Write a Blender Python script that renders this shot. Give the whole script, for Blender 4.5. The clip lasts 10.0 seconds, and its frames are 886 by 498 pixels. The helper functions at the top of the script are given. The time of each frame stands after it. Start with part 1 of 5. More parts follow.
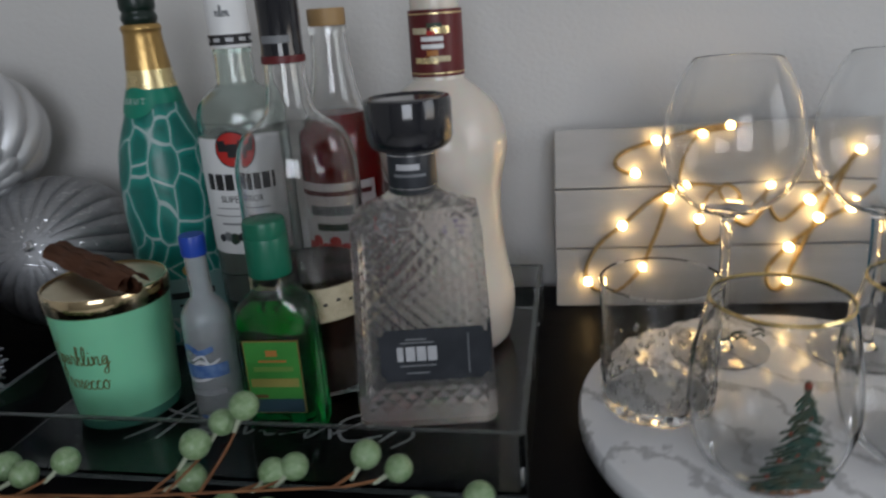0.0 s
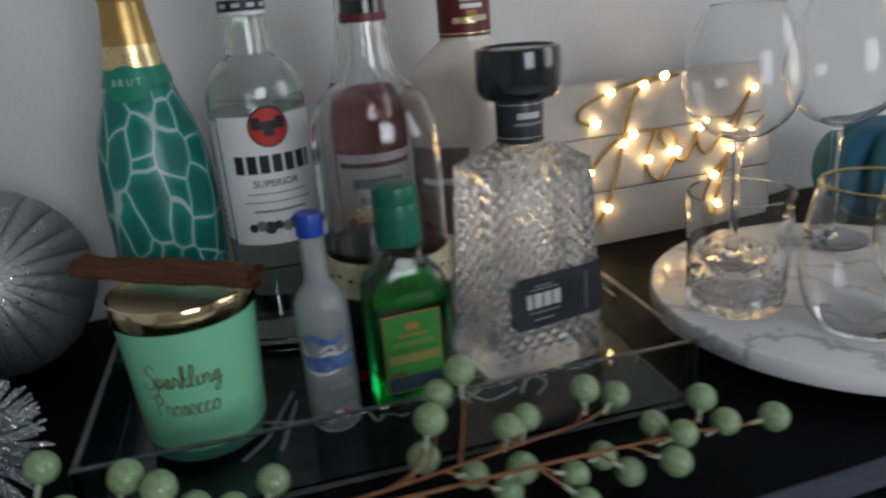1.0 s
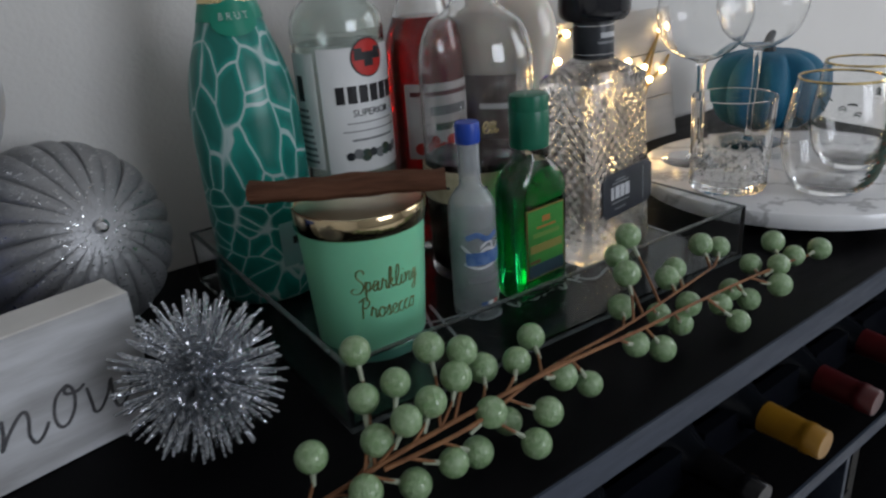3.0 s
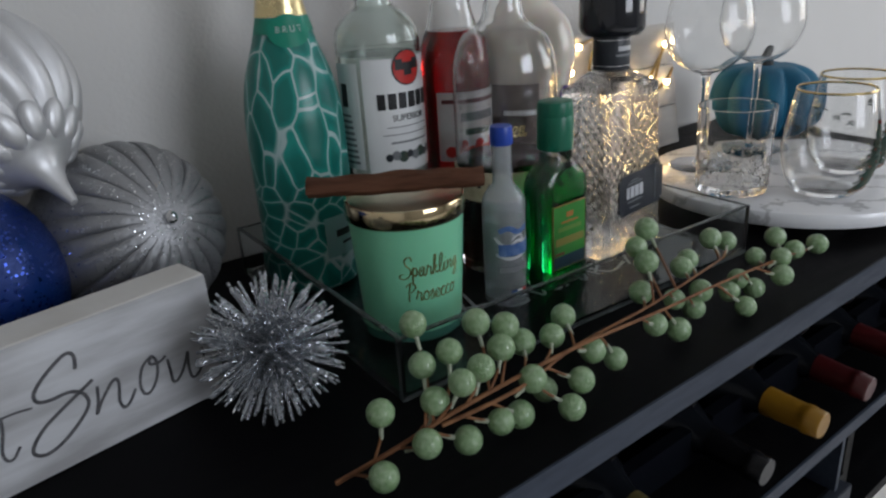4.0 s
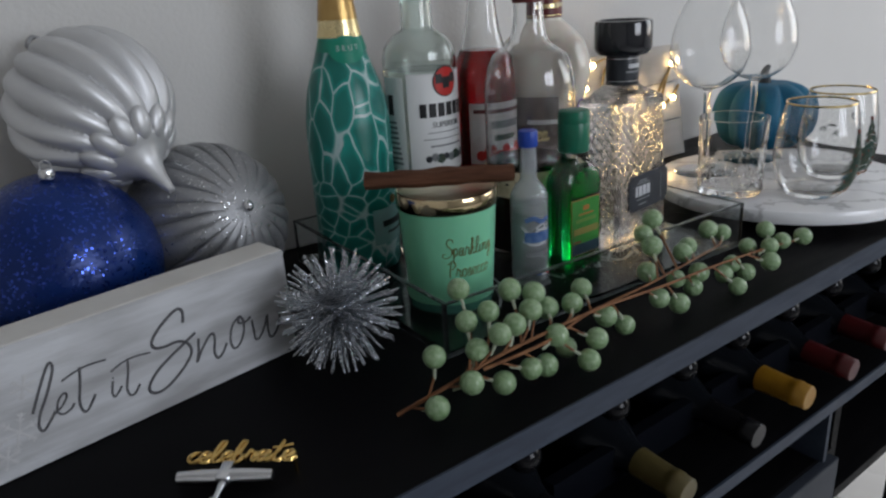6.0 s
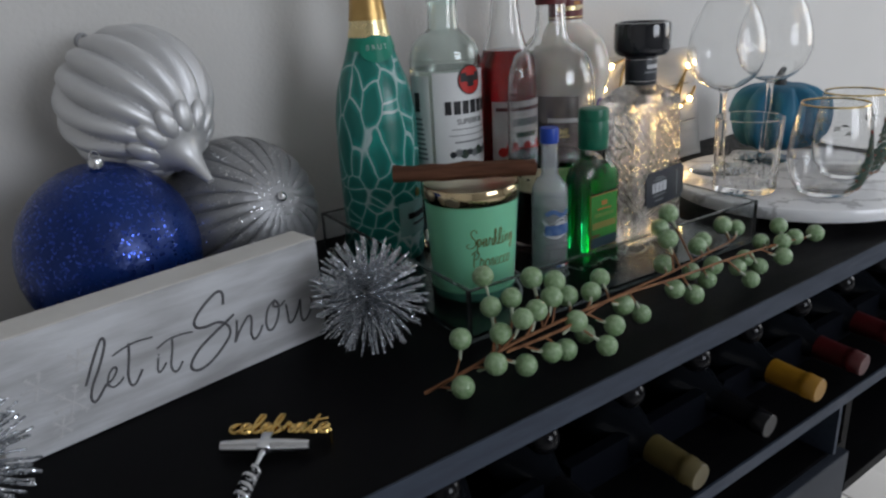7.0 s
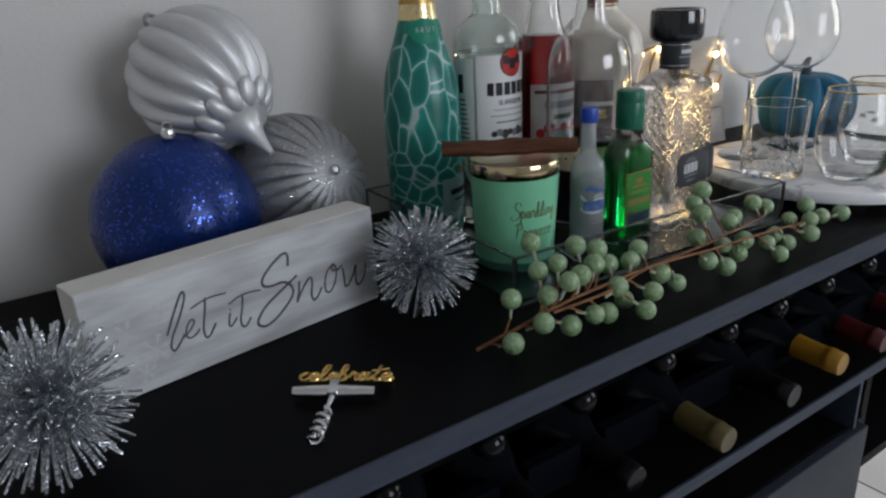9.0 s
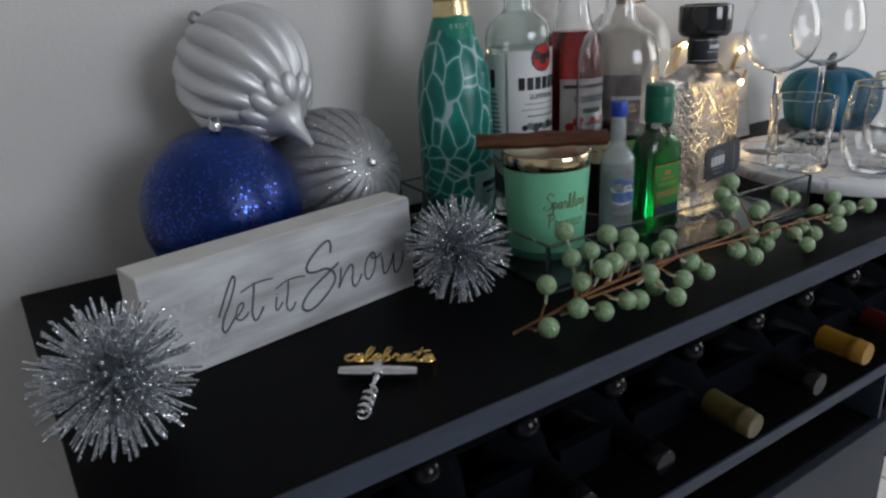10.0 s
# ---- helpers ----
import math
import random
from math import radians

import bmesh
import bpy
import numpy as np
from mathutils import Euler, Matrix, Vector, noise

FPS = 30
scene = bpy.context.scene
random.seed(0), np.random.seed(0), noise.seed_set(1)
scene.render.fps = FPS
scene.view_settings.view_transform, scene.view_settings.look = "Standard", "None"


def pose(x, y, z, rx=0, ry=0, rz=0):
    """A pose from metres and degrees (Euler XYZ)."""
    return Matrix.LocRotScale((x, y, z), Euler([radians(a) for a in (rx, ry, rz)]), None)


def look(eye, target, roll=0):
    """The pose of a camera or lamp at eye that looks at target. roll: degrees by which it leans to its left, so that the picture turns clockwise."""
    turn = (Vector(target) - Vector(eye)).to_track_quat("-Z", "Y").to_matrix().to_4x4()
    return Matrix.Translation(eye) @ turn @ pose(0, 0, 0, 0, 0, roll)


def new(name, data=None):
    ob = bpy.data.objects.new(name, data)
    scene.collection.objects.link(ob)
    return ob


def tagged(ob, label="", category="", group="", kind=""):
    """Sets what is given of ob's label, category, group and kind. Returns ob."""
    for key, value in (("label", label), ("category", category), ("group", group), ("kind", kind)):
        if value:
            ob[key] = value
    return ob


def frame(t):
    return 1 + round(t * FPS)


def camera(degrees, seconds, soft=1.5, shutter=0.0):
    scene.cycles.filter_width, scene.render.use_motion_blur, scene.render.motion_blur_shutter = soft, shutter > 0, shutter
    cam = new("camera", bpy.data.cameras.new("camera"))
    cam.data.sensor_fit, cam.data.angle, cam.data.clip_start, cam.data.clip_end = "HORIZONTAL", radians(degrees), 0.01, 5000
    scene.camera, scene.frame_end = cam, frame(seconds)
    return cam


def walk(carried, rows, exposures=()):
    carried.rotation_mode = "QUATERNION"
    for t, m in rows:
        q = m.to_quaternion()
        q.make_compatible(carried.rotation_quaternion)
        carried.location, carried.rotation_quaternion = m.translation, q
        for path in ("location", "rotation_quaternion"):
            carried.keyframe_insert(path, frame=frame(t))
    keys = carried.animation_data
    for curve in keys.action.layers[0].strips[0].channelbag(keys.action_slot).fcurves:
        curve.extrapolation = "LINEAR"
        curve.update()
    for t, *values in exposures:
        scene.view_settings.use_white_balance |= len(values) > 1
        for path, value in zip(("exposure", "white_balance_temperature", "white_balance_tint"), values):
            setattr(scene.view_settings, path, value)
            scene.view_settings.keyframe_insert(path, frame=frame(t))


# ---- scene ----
cam = camera(63.0, 10.0, soft=2.4, shutter=0.5)
PATH = [
    (0, (0.009, 0.005, 1.138), (-0.248, 1.882, 0.498), -3.8),
    (0.5, (-0.144, -0.016, 1.13), (0.111, 1.847, 0.449), -3.9),
    (1, (-0.268, 0.02, 1.125), (0.262, 1.822, 0.439), -4.7),
    (1.5, (-0.352, 0.099, 1.119), (0.322, 1.834, 0.388), -4.8),
    (2, (-0.451, 0.083, 1.136), (0.53, 1.668, 0.41), -4.3),
    (2.5, (-0.499, 0.072, 1.113), (0.563, 1.583, 0.347), -4.7),
    (3, (-0.534, 0.068, 1.112), (0.553, 1.56, 0.342), -4.2),
    (4.5, (-0.613, 0.028, 1.125), (0.504, 1.521, 0.401), -3.7),
    (5, (-0.63, 0.011, 1.128), (0.492, 1.506, 0.416), -3.6),
    (5.5, (-0.652, -0.005, 1.128), (0.463, 1.5, 0.428), -3.6),
    (7, (-0.696, -0.037, 1.13), (0.379, 1.504, 0.444), -3.2),
    (7.5, (-0.708, -0.04, 1.127), (0.354, 1.506, 0.433), -3.1),
    (8, (-0.718, -0.043, 1.129), (0.334, 1.506, 0.427), -3.1),
    (8.5, (-0.733, -0.05, 1.126), (0.323, 1.502, 0.434), -3.1),
    (9, (-0.748, -0.053, 1.124), (0.3, 1.501, 0.425), -2.7),
    (9.5, (-0.766, -0.058, 1.124), (0.267, 1.507, 0.427), -2.7),
    (10, (-0.776, -0.063, 1.125), (0.233, 1.514, 0.423), -3.0),
]
walk(cam, [(t, look(eye, target, roll)) for t, eye, target, roll in PATH], [(0, -0.20), (1, -0.14), (1.5, -0.13), (2.5, -0.02), (4.5, 0.04), (7, 0.06), (10, 0.06)])

# ---- world and light ----
world = bpy.data.worlds.new("world")
scene.world = world
world.use_nodes = True
wn = world.node_tree.nodes
sky = wn.new("ShaderNodeTexSky")
sky.sky_type, sky.sun_disc = "NISHITA", False
sky.sun_elevation, sky.sun_rotation = radians(35), radians(120)
world.node_tree.links.new(sky.outputs[0], wn["Background"].inputs[0])
wn["Background"].inputs[1].default_value = 0.08


def area_lamp(name, at, to, sx, sy, watts, colour):
    lamp = bpy.data.lights.new(name, "AREA")
    lamp.shape, lamp.size, lamp.size_y, lamp.energy, lamp.color = "RECTANGLE", sx, sy, watts, colour
    ob = new(name, lamp)
    ob.matrix_world = look(at, to)
    return ob


# daylight from the window in the right-hand wall, and from the one behind the camera
area_lamp("window_light_east", (2.30, -0.55, 1.55), (0.0, 0.35, 1.0), 1.3, 1.3, 14.0, (0.88, 0.92, 1.0))
area_lamp("window_light_south", (0.35, -2.52, 1.6), (0.0, 0.5, 1.0), 1.3, 1.2, 34.5, (0.86, 0.905, 1.0))
scene.view_settings.exposure = 0.0

# ---- materials ----
TABLE = 0.85


def material(name, colour, rough=0.5, metal=0.0, other=None, scale=30.0, stretch=(1, 1, 1), bump=0.0, fine=400.0,
             clear=0.0, ior=1.45, coat=0.0, gloss=0.5, wear=0.0, sss=0.0, alpha=None):
    """A surface with broad blotches of a second colour, a fine grain and uneven gloss."""
    m = bpy.data.materials.new(name)
    m.use_nodes = True
    n, l = m.node_tree.nodes, m.node_tree.links
    p = n["Principled BSDF"]
    p.inputs["Metallic"].default_value = metal
    p.inputs["IOR"].default_value = ior
    p.inputs["Specular IOR Level"].default_value = gloss
    p.inputs["Transmission Weight"].default_value = clear
    p.inputs["Coat Weight"].default_value = coat
    p.inputs["Coat Roughness"].default_value = 0.08
    if sss:
        p.inputs["Subsurface Weight"].default_value = sss
        p.inputs["Subsurface Scale"].default_value = 0.01
    if alpha is not None:
        p.inputs["Alpha"].default_value = alpha
    co = n.new("ShaderNodeTexCoord")
    mp = n.new("ShaderNodeMapping")
    mp.inputs["Scale"].default_value = stretch
    l.new(co.outputs["Object"], mp.inputs["Vector"])
    big = n.new("ShaderNodeTexNoise")
    big.inputs["Scale"].default_value, big.inputs["Detail"].default_value = scale, 6
    l.new(mp.outputs[0], big.inputs["Vector"])
    mix = n.new("ShaderNodeMix")
    mix.data_type = "RGBA"
    mix.inputs["A"].default_value = (*colour, 1)
    mix.inputs["B"].default_value = (*(other or [c * 0.86 for c in colour]), 1)
    ramp = n.new("ShaderNodeMapRange")
    ramp.inputs["From Min"].default_value, ramp.inputs["From Max"].default_value = 0.38, 0.66
    l.new(big.outputs["Fac"], ramp.inputs["Value"])
    l.new(ramp.outputs[0], mix.inputs["Factor"])
    l.new(mix.outputs["Result"], p.inputs["Base Color"])
    grain = n.new("ShaderNodeTexNoise")
    grain.inputs["Scale"].default_value, grain.inputs["Detail"].default_value = fine, 3
    l.new(mp.outputs[0], grain.inputs["Vector"])
    rr = n.new("ShaderNodeMapRange")
    rr.inputs["To Min"].default_value = max(0.0, rough - 0.25 * rough - wear)
    rr.inputs["To Max"].default_value = min(1.0, rough + 0.25 * rough + wear)
    l.new(big.outputs["Fac"], rr.inputs["Value"])
    l.new(rr.outputs[0], p.inputs["Roughness"])
    if bump:
        b = n.new("ShaderNodeBump")
        b.inputs["Strength"].default_value, b.inputs["Distance"].default_value = bump, 0.002
        l.new(grain.outputs["Fac"], b.inputs["Height"])
        l.new(b.outputs[0], p.inputs["Normal"])
    return m


def glitter(name, colour, amount, cells=900.0, rough=0.25, metal=0.9, other=None, flakes=0.12, flake=(0.9, 0.92, 0.95), lean=2.0):
    """Paint with a fine shimmer and sparse mirror flakes that each lean their own way."""
    m = material(name, colour, rough, metal, other=other, scale=18)
    n, l = m.node_tree.nodes, m.node_tree.links
    p = n["Principled BSDF"]
    co = n.new("ShaderNodeTexCoord")
    v = n.new("ShaderNodeTexVoronoi")
    v.inputs["Scale"].default_value = cells
    l.new(co.outputs["Object"], v.inputs["Vector"])
    parts = n.new("ShaderNodeSeparateColor")
    l.new(v.outputs["Color"], parts.inputs[0])
    pick = n.new("ShaderNodeMath")
    pick.operation = "GREATER_THAN"
    pick.inputs[1].default_value = 1.0 - flakes
    l.new(parts.outputs[0], pick.inputs[0])
    cells2 = n.new("ShaderNodeTexVoronoi")
    cells2.inputs["Scale"].default_value = cells * 1.03
    l.new(co.outputs["Object"], cells2.inputs["Vector"])
    sub = n.new("ShaderNodeVectorMath")
    sub.operation = "SUBTRACT"
    sub.inputs[1].default_value = (0.5, 0.5, 0.5)
    l.new(cells2.outputs["Color"], sub.inputs[0])
    tilt = n.new("ShaderNodeMapRange")
    tilt.inputs["To Min"].default_value, tilt.inputs["To Max"].default_value = amount, amount * lean
    l.new(pick.outputs[0], tilt.inputs["Value"])
    mul = n.new("ShaderNodeVectorMath")
    mul.operation = "SCALE"
    l.new(sub.outputs[0], mul.inputs[0])
    l.new(tilt.outputs[0], mul.inputs["Scale"])
    geo = n.new("ShaderNodeNewGeometry")
    add = n.new("ShaderNodeVectorMath")
    l.new(geo.outputs["Normal"], add.inputs[0])
    l.new(mul.outputs[0], add.inputs[1])
    nor = n.new("ShaderNodeVectorMath")
    nor.operation = "NORMALIZE"
    l.new(add.outputs[0], nor.inputs[0])
    l.new(nor.outputs[0], p.inputs["Normal"])
    old_colour = p.inputs["Base Color"].links[0].from_socket
    mix = n.new("ShaderNodeMix")
    mix.data_type = "RGBA"
    mix.inputs["B"].default_value = (*flake, 1)
    l.new(pick.outputs[0], mix.inputs["Factor"])
    l.new(old_colour, mix.inputs["A"])
    l.new(mix.outputs["Result"], p.inputs["Base Color"])
    for key, a, b in (("Roughness", rough, 0.07), ("Metallic", metal, 1.0)):
        r = n.new("ShaderNodeMapRange")
        r.inputs["To Min"].default_value, r.inputs["To Max"].default_value = a, b
        l.new(pick.outputs[0], r.inputs["Value"])
        l.new(r.outputs[0], p.inputs[key])
    return m


def veined(name, ground, vein, scale, width, stretch, rough):
    """Rounded cells parted by pale veins."""
    m = material(name, ground, rough, scale=25)
    n, l = m.node_tree.nodes, m.node_tree.links
    p = n["Principled BSDF"]
    co = n.new("ShaderNodeTexCoord")
    mp = n.new("ShaderNodeMapping")
    mp.inputs["Scale"].default_value = stretch
    l.new(co.outputs["Object"], mp.inputs["Vector"])
    wob = n.new("ShaderNodeTexNoise")
    wob.inputs["Scale"].default_value = 14
    l.new(co.outputs["Object"], wob.inputs["Vector"])
    add = n.new("ShaderNodeMix")
    add.data_type = "VECTOR"
    add.inputs["Factor"].default_value = 0.020
    at = n.new("ShaderNodeSeparateXYZ")
    l.new(mp.outputs[0], at.inputs[0])
    low = n.new("ShaderNodeMath")
    low.operation, low.inputs[0].default_value = "SUBTRACT", 0.10 * stretch[2]
    l.new(at.outputs[2], low.inputs[1])
    keep = n.new("ShaderNodeMath")
    keep.operation, keep.inputs[1].default_value = "MAXIMUM", 0.0
    l.new(low.outputs[0], keep.inputs[0])
    drop = n.new("ShaderNodeMath")
    drop.operation, drop.inputs[1].default_value = "MULTIPLY_ADD", -1.2
    l.new(keep.outputs[0], drop.inputs[0])
    l.new(at.outputs[2], drop.inputs[2])
    back = n.new("ShaderNodeCombineXYZ")
    l.new(at.outputs[0], back.inputs[0])
    l.new(at.outputs[1], back.inputs[1])
    l.new(drop.outputs[0], back.inputs[2])
    l.new(back.outputs[0], add.inputs["A"])
    l.new(wob.outputs["Color"], add.inputs["B"])
    v = n.new("ShaderNodeTexVoronoi")
    v.feature = "DISTANCE_TO_EDGE"
    v.inputs["Scale"].default_value = scale
    l.new(add.outputs["Result"], v.inputs["Vector"])
    r1 = n.new("ShaderNodeMapRange")
    r1.inputs["From Min"].default_value, r1.inputs["From Max"].default_value = width * 0.6, width
    l.new(v.outputs["Distance"], r1.inputs["Value"])
    v2 = n.new("ShaderNodeTexVoronoi")
    v2.inputs["Scale"].default_value = scale
    l.new(add.outputs["Result"], v2.inputs["Vector"])
    r2 = n.new("ShaderNodeMapRange")
    r2.inputs["From Min"].default_value, r2.inputs["From Max"].default_value = 0.90, 0.74
    l.new(v2.outputs["Distance"], r2.inputs["Value"])
    r = n.new("ShaderNodeMath")
    r.operation = "MULTIPLY"
    l.new(r1.outputs[0], r.inputs[0])
    l.new(r2.outputs[0], r.inputs[1])
    shade = n.new("ShaderNodeMapRange")
    shade.inputs["From Max"].default_value = width * 5
    shade.inputs["To Min"].default_value, shade.inputs["To Max"].default_value = 1.5, 0.8
    l.new(v.outputs["Distance"], shade.inputs["Value"])
    old = p.inputs["Base Color"].links[0].from_socket
    deep = n.new("ShaderNodeVectorMath")
    deep.operation = "SCALE"
    l.new(old, deep.inputs[0])
    l.new(shade.outputs[0], deep.inputs["Scale"])
    mix = n.new("ShaderNodeMix")
    mix.data_type = "RGBA"
    mix.inputs["A"].default_value = (*vein, 1)
    l.new(r.outputs[0], mix.inputs["Factor"])
    l.new(deep.outputs[0], mix.inputs["B"])
    l.new(mix.outputs["Result"], p.inputs["Base Color"])
    return m


def marble_material():
    m = material("marble", (0.84, 0.84, 0.845), 0.22, other=(0.72, 0.73, 0.75), scale=14, coat=0.2)
    n, l = m.node_tree.nodes, m.node_tree.links
    p = n["Principled BSDF"]
    co = n.new("ShaderNodeTexCoord")
    w = n.new("ShaderNodeTexWave")
    w.wave_type, w.bands_direction = "BANDS", "DIAGONAL"
    for key, value in (("Scale", 8.5), ("Distortion", 9.0), ("Detail", 5.0), ("Detail Scale", 1.6), ("Detail Roughness", 0.62)):
        w.inputs[key].default_value = value
    l.new(co.outputs["Object"], w.inputs["Vector"])
    r = n.new("ShaderNodeMapRange")
    r.inputs["From Min"].default_value, r.inputs["From Max"].default_value = 0.0, 0.11
    r.inputs["To Min"].default_value = 0.62
    l.new(w.outputs["Fac"], r.inputs["Value"])
    old = p.inputs["Base Color"].links[0].from_socket
    sc = n.new("ShaderNodeVectorMath")
    sc.operation = "SCALE"
    l.new(old, sc.inputs[0])
    l.new(r.outputs[0], sc.inputs["Scale"])
    l.new(sc.outputs[0], p.inputs["Base Color"])
    return m


WALL = material("wall_paint", (0.61, 0.60, 0.582), 0.75, other=(0.575, 0.566, 0.548), scale=2.2, bump=0.25, fine=220)
CEIL = material("ceiling_paint", (0.75, 0.74, 0.72), 0.8, scale=3, bump=0.2)
TILE = material("floor_tile", (0.72, 0.70, 0.66), 0.28, other=(0.62, 0.60, 0.57), scale=3.5, bump=0.03)
GROUT = material("grout", (0.33, 0.32, 0.30), 0.85, scale=20, bump=0.3)
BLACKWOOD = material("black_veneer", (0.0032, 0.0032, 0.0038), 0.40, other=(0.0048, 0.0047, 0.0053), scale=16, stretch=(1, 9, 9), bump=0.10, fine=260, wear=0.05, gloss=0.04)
# black veneer edges; the blue-grey is front light put into the colour
LITEDGE = material("lit_black_edging", (0.032, 0.042, 0.062), 0.45, gloss=0.25, other=(0.025, 0.033, 0.050), scale=26, stretch=(1, 6, 6), bump=0.12, fine=300)
# black doors; daylight on their faces is mixed in as this bluish grey
LITDOOR = material("lit_black_front", (0.022, 0.027, 0.037), 0.45, gloss=0.2, other=(0.019, 0.023, 0.031), scale=9, bump=0.05)
GLASS = material("clear_glass", (0.985, 0.99, 0.988), 0.0, other=(0.98, 0.988, 0.985), clear=1.0, ior=1.47)
THINGLASS = material("thin_blown_glass", (0.99, 0.993, 0.992), 0.0, other=(0.985, 0.99, 0.99), clear=1.0, ior=1.32)
AQUA = material("pale_green_glass", (0.90, 0.97, 0.94), 0.0, other=(0.89, 0.965, 0.935), clear=1.0, ior=1.47)
FROST = material("frosted_glass", (0.90, 0.93, 0.96), 0.13, other=(0.86, 0.90, 0.94), scale=60, clear=0.84, ior=1.36, bump=0.08, fine=900)
ACRYLIC = material("acrylic", (0.93, 0.96, 0.96), 0.02, other=(0.92, 0.95, 0.95), clear=1.0, ior=1.45)
ACRYLIC_THIN = material("acrylic_floor", (0.90, 0.93, 0.93), 0.05, other=(0.88, 0.91, 0.91), clear=1.0, ior=1.30)
ACRYLIC_EDGE = material("sawn_acrylic_edge", (0.24, 0.27, 0.27), 0.25, other=(0.16, 0.19, 0.19), scale=70, clear=0.75, ior=1.4)
CUTGLASS = material("cut_glass", (0.88, 0.87, 0.86), 0.19, other=(0.84, 0.83, 0.82), clear=0.94, ior=1.34)
SPIRIT = material("clear_spirit", (0.985, 0.992, 0.99), 0.0, other=(0.985, 0.992, 0.99), clear=1.0, ior=1.33)
GREENLIQ = material("green_liqueur", (0.010, 0.68, 0.16), 0.0, other=(0.010, 0.64, 0.15), clear=0.97, ior=1.36)
REDLIQ = material("red_liqueur", (0.52, 0.007, 0.009), 0.02, other=(0.46, 0.006, 0.008), clear=0.85, ior=1.36)
DARKRUM = material("dark_rum", (0.030, 0.010, 0.005), 0.05, other=(0.025, 0.008, 0.004), clear=0.4, ior=1.36)
CREAM = material("cream_bottle", (0.73, 0.67, 0.59), 0.20, other=(0.68, 0.62, 0.54), scale=12, sss=0.2, coat=0.3)
CREAMRED = material("maroon_label", (0.115, 0.012, 0.014), 0.4, other=(0.09, 0.010, 0.012), scale=40)
MINT = material("mint_paint", (0.20, 0.56, 0.345), 0.32, other=(0.185, 0.53, 0.325), scale=14, coat=0.25, sss=0.1)
MINTGLASS = material("mint_glass_foot", (0.10, 0.34, 0.25), 0.12, other=(0.09, 0.30, 0.22), scale=20, clear=0.35)
GOLD = material("polished_gold", (0.70, 0.57, 0.36), 0.10, 1.0, other=(0.64, 0.51, 0.31), scale=40, wear=0.03)
SATINGOLD = material("satin_gold", (0.74, 0.66, 0.47), 0.34, 1.0, other=(0.68, 0.60, 0.41), scale=60, bump=0.05)
GOLDFOIL = material("gold_foil", (0.52, 0.34, 0.13), 0.36, 0.85, other=(0.44, 0.28, 0.10), scale=45, bump=0.25, fine=160)
PALEGOLD = material("pale_gold_foil", (0.80, 0.66, 0.36), 0.28, 0.85, other=(0.72, 0.58, 0.30), scale=50, bump=0.2, fine=150)
BRASSWORD = material("brass_lettering", (0.70, 0.48, 0.17), 0.22, 1.0, other=(0.55, 0.36, 0.12), scale=120)
CHROME = material("brushed_chrome", (0.72, 0.73, 0.75), 0.20, 1.0, other=(0.60, 0.61, 0.63), scale=90, bump=0.04)
BLACKCAP = material("black_gloss_cap", (0.010, 0.011, 0.014), 0.12, other=(0.014, 0.015, 0.02), scale=40, coat=0.5)
DARKLABEL = material("charcoal_label", (0.020, 0.024, 0.030), 0.4, other=(0.028, 0.032, 0.04), scale=60)
TEALNECK = material("green_neck_label", (0.008, 0.22, 0.145), 0.35, other=(0.007, 0.19, 0.12), scale=40)
DARKGREEN = material("dark_green_stopper", (0.006, 0.018, 0.013), 0.3, scale=40)
GREENCAP = material("green_cap", (0.006, 0.125, 0.072), 0.34, other=(0.005, 0.110, 0.062), scale=60, bump=0.05)
GREENLABEL = material("green_paper_label", (0.030, 0.190, 0.030), 0.5, other=(0.040, 0.23, 0.035), scale=60)
BLUECAP = material("blue_cap", (0.012, 0.055, 0.36), 0.35, other=(0.010, 0.048, 0.32), scale=60)
BLUEPRINT = material("blue_print", (0.03, 0.085, 0.24), 0.5, other=(0.10, 0.17, 0.32), scale=130)
PAPER = material("white_paper_label", (0.74, 0.75, 0.75), 0.5, other=(0.70, 0.71, 0.715), scale=30, bump=0.05)
INK = material("black_ink", (0.014, 0.014, 0.016), 0.5, scale=60)
GREYINK = material("grey_ink", (0.20, 0.21, 0.22), 0.6, scale=60)
WHITEINK = material("white_ink", (0.50, 0.51, 0.53), 0.5, scale=60)
REDINK = material("red_ink", (0.50, 0.022, 0.016), 0.45, other=(0.44, 0.018, 0.014), scale=40)
ORANGEINK = material("orange_ink", (0.42, 0.17, 0.04), 0.5, scale=60)
SILVERINK = material("silver_ink", (0.42, 0.52, 0.48), 0.4, other=(0.36, 0.46, 0.42), scale=60)
WICKER = material("woven_band", (0.62, 0.55, 0.38), 0.75, other=(0.50, 0.43, 0.28), scale=120, bump=0.6, fine=500)
TANCAP = material("tan_cap", (0.36, 0.23, 0.10), 0.5, other=(0.31, 0.19, 0.08), scale=40)
TEAL = veined("teal_cells", (0.010, 0.200, 0.165), (0.38, 0.50, 0.49), 54.0, 0.038, (1.0, 1.0, 0.46), 0.3)
BARK = material("cinnamon_bark", (0.19, 0.080, 0.042), 0.75, other=(0.125, 0.050, 0.026), scale=25, stretch=(1, 8, 8), bump=0.6, fine=90)
TWIG = material("twig_bark", (0.20, 0.085, 0.030), 0.7, other=(0.12, 0.045, 0.016), scale=80, bump=0.5, fine=350)
BERRY = material("frosted_green_berry", (0.165, 0.275, 0.120), 0.36, other=(0.265, 0.370, 0.215), scale=260, bump=0.7, fine=800, coat=0.6)
PALESTEM = material("pale_stem", (0.34, 0.38, 0.28), 0.6, scale=80, bump=0.3)
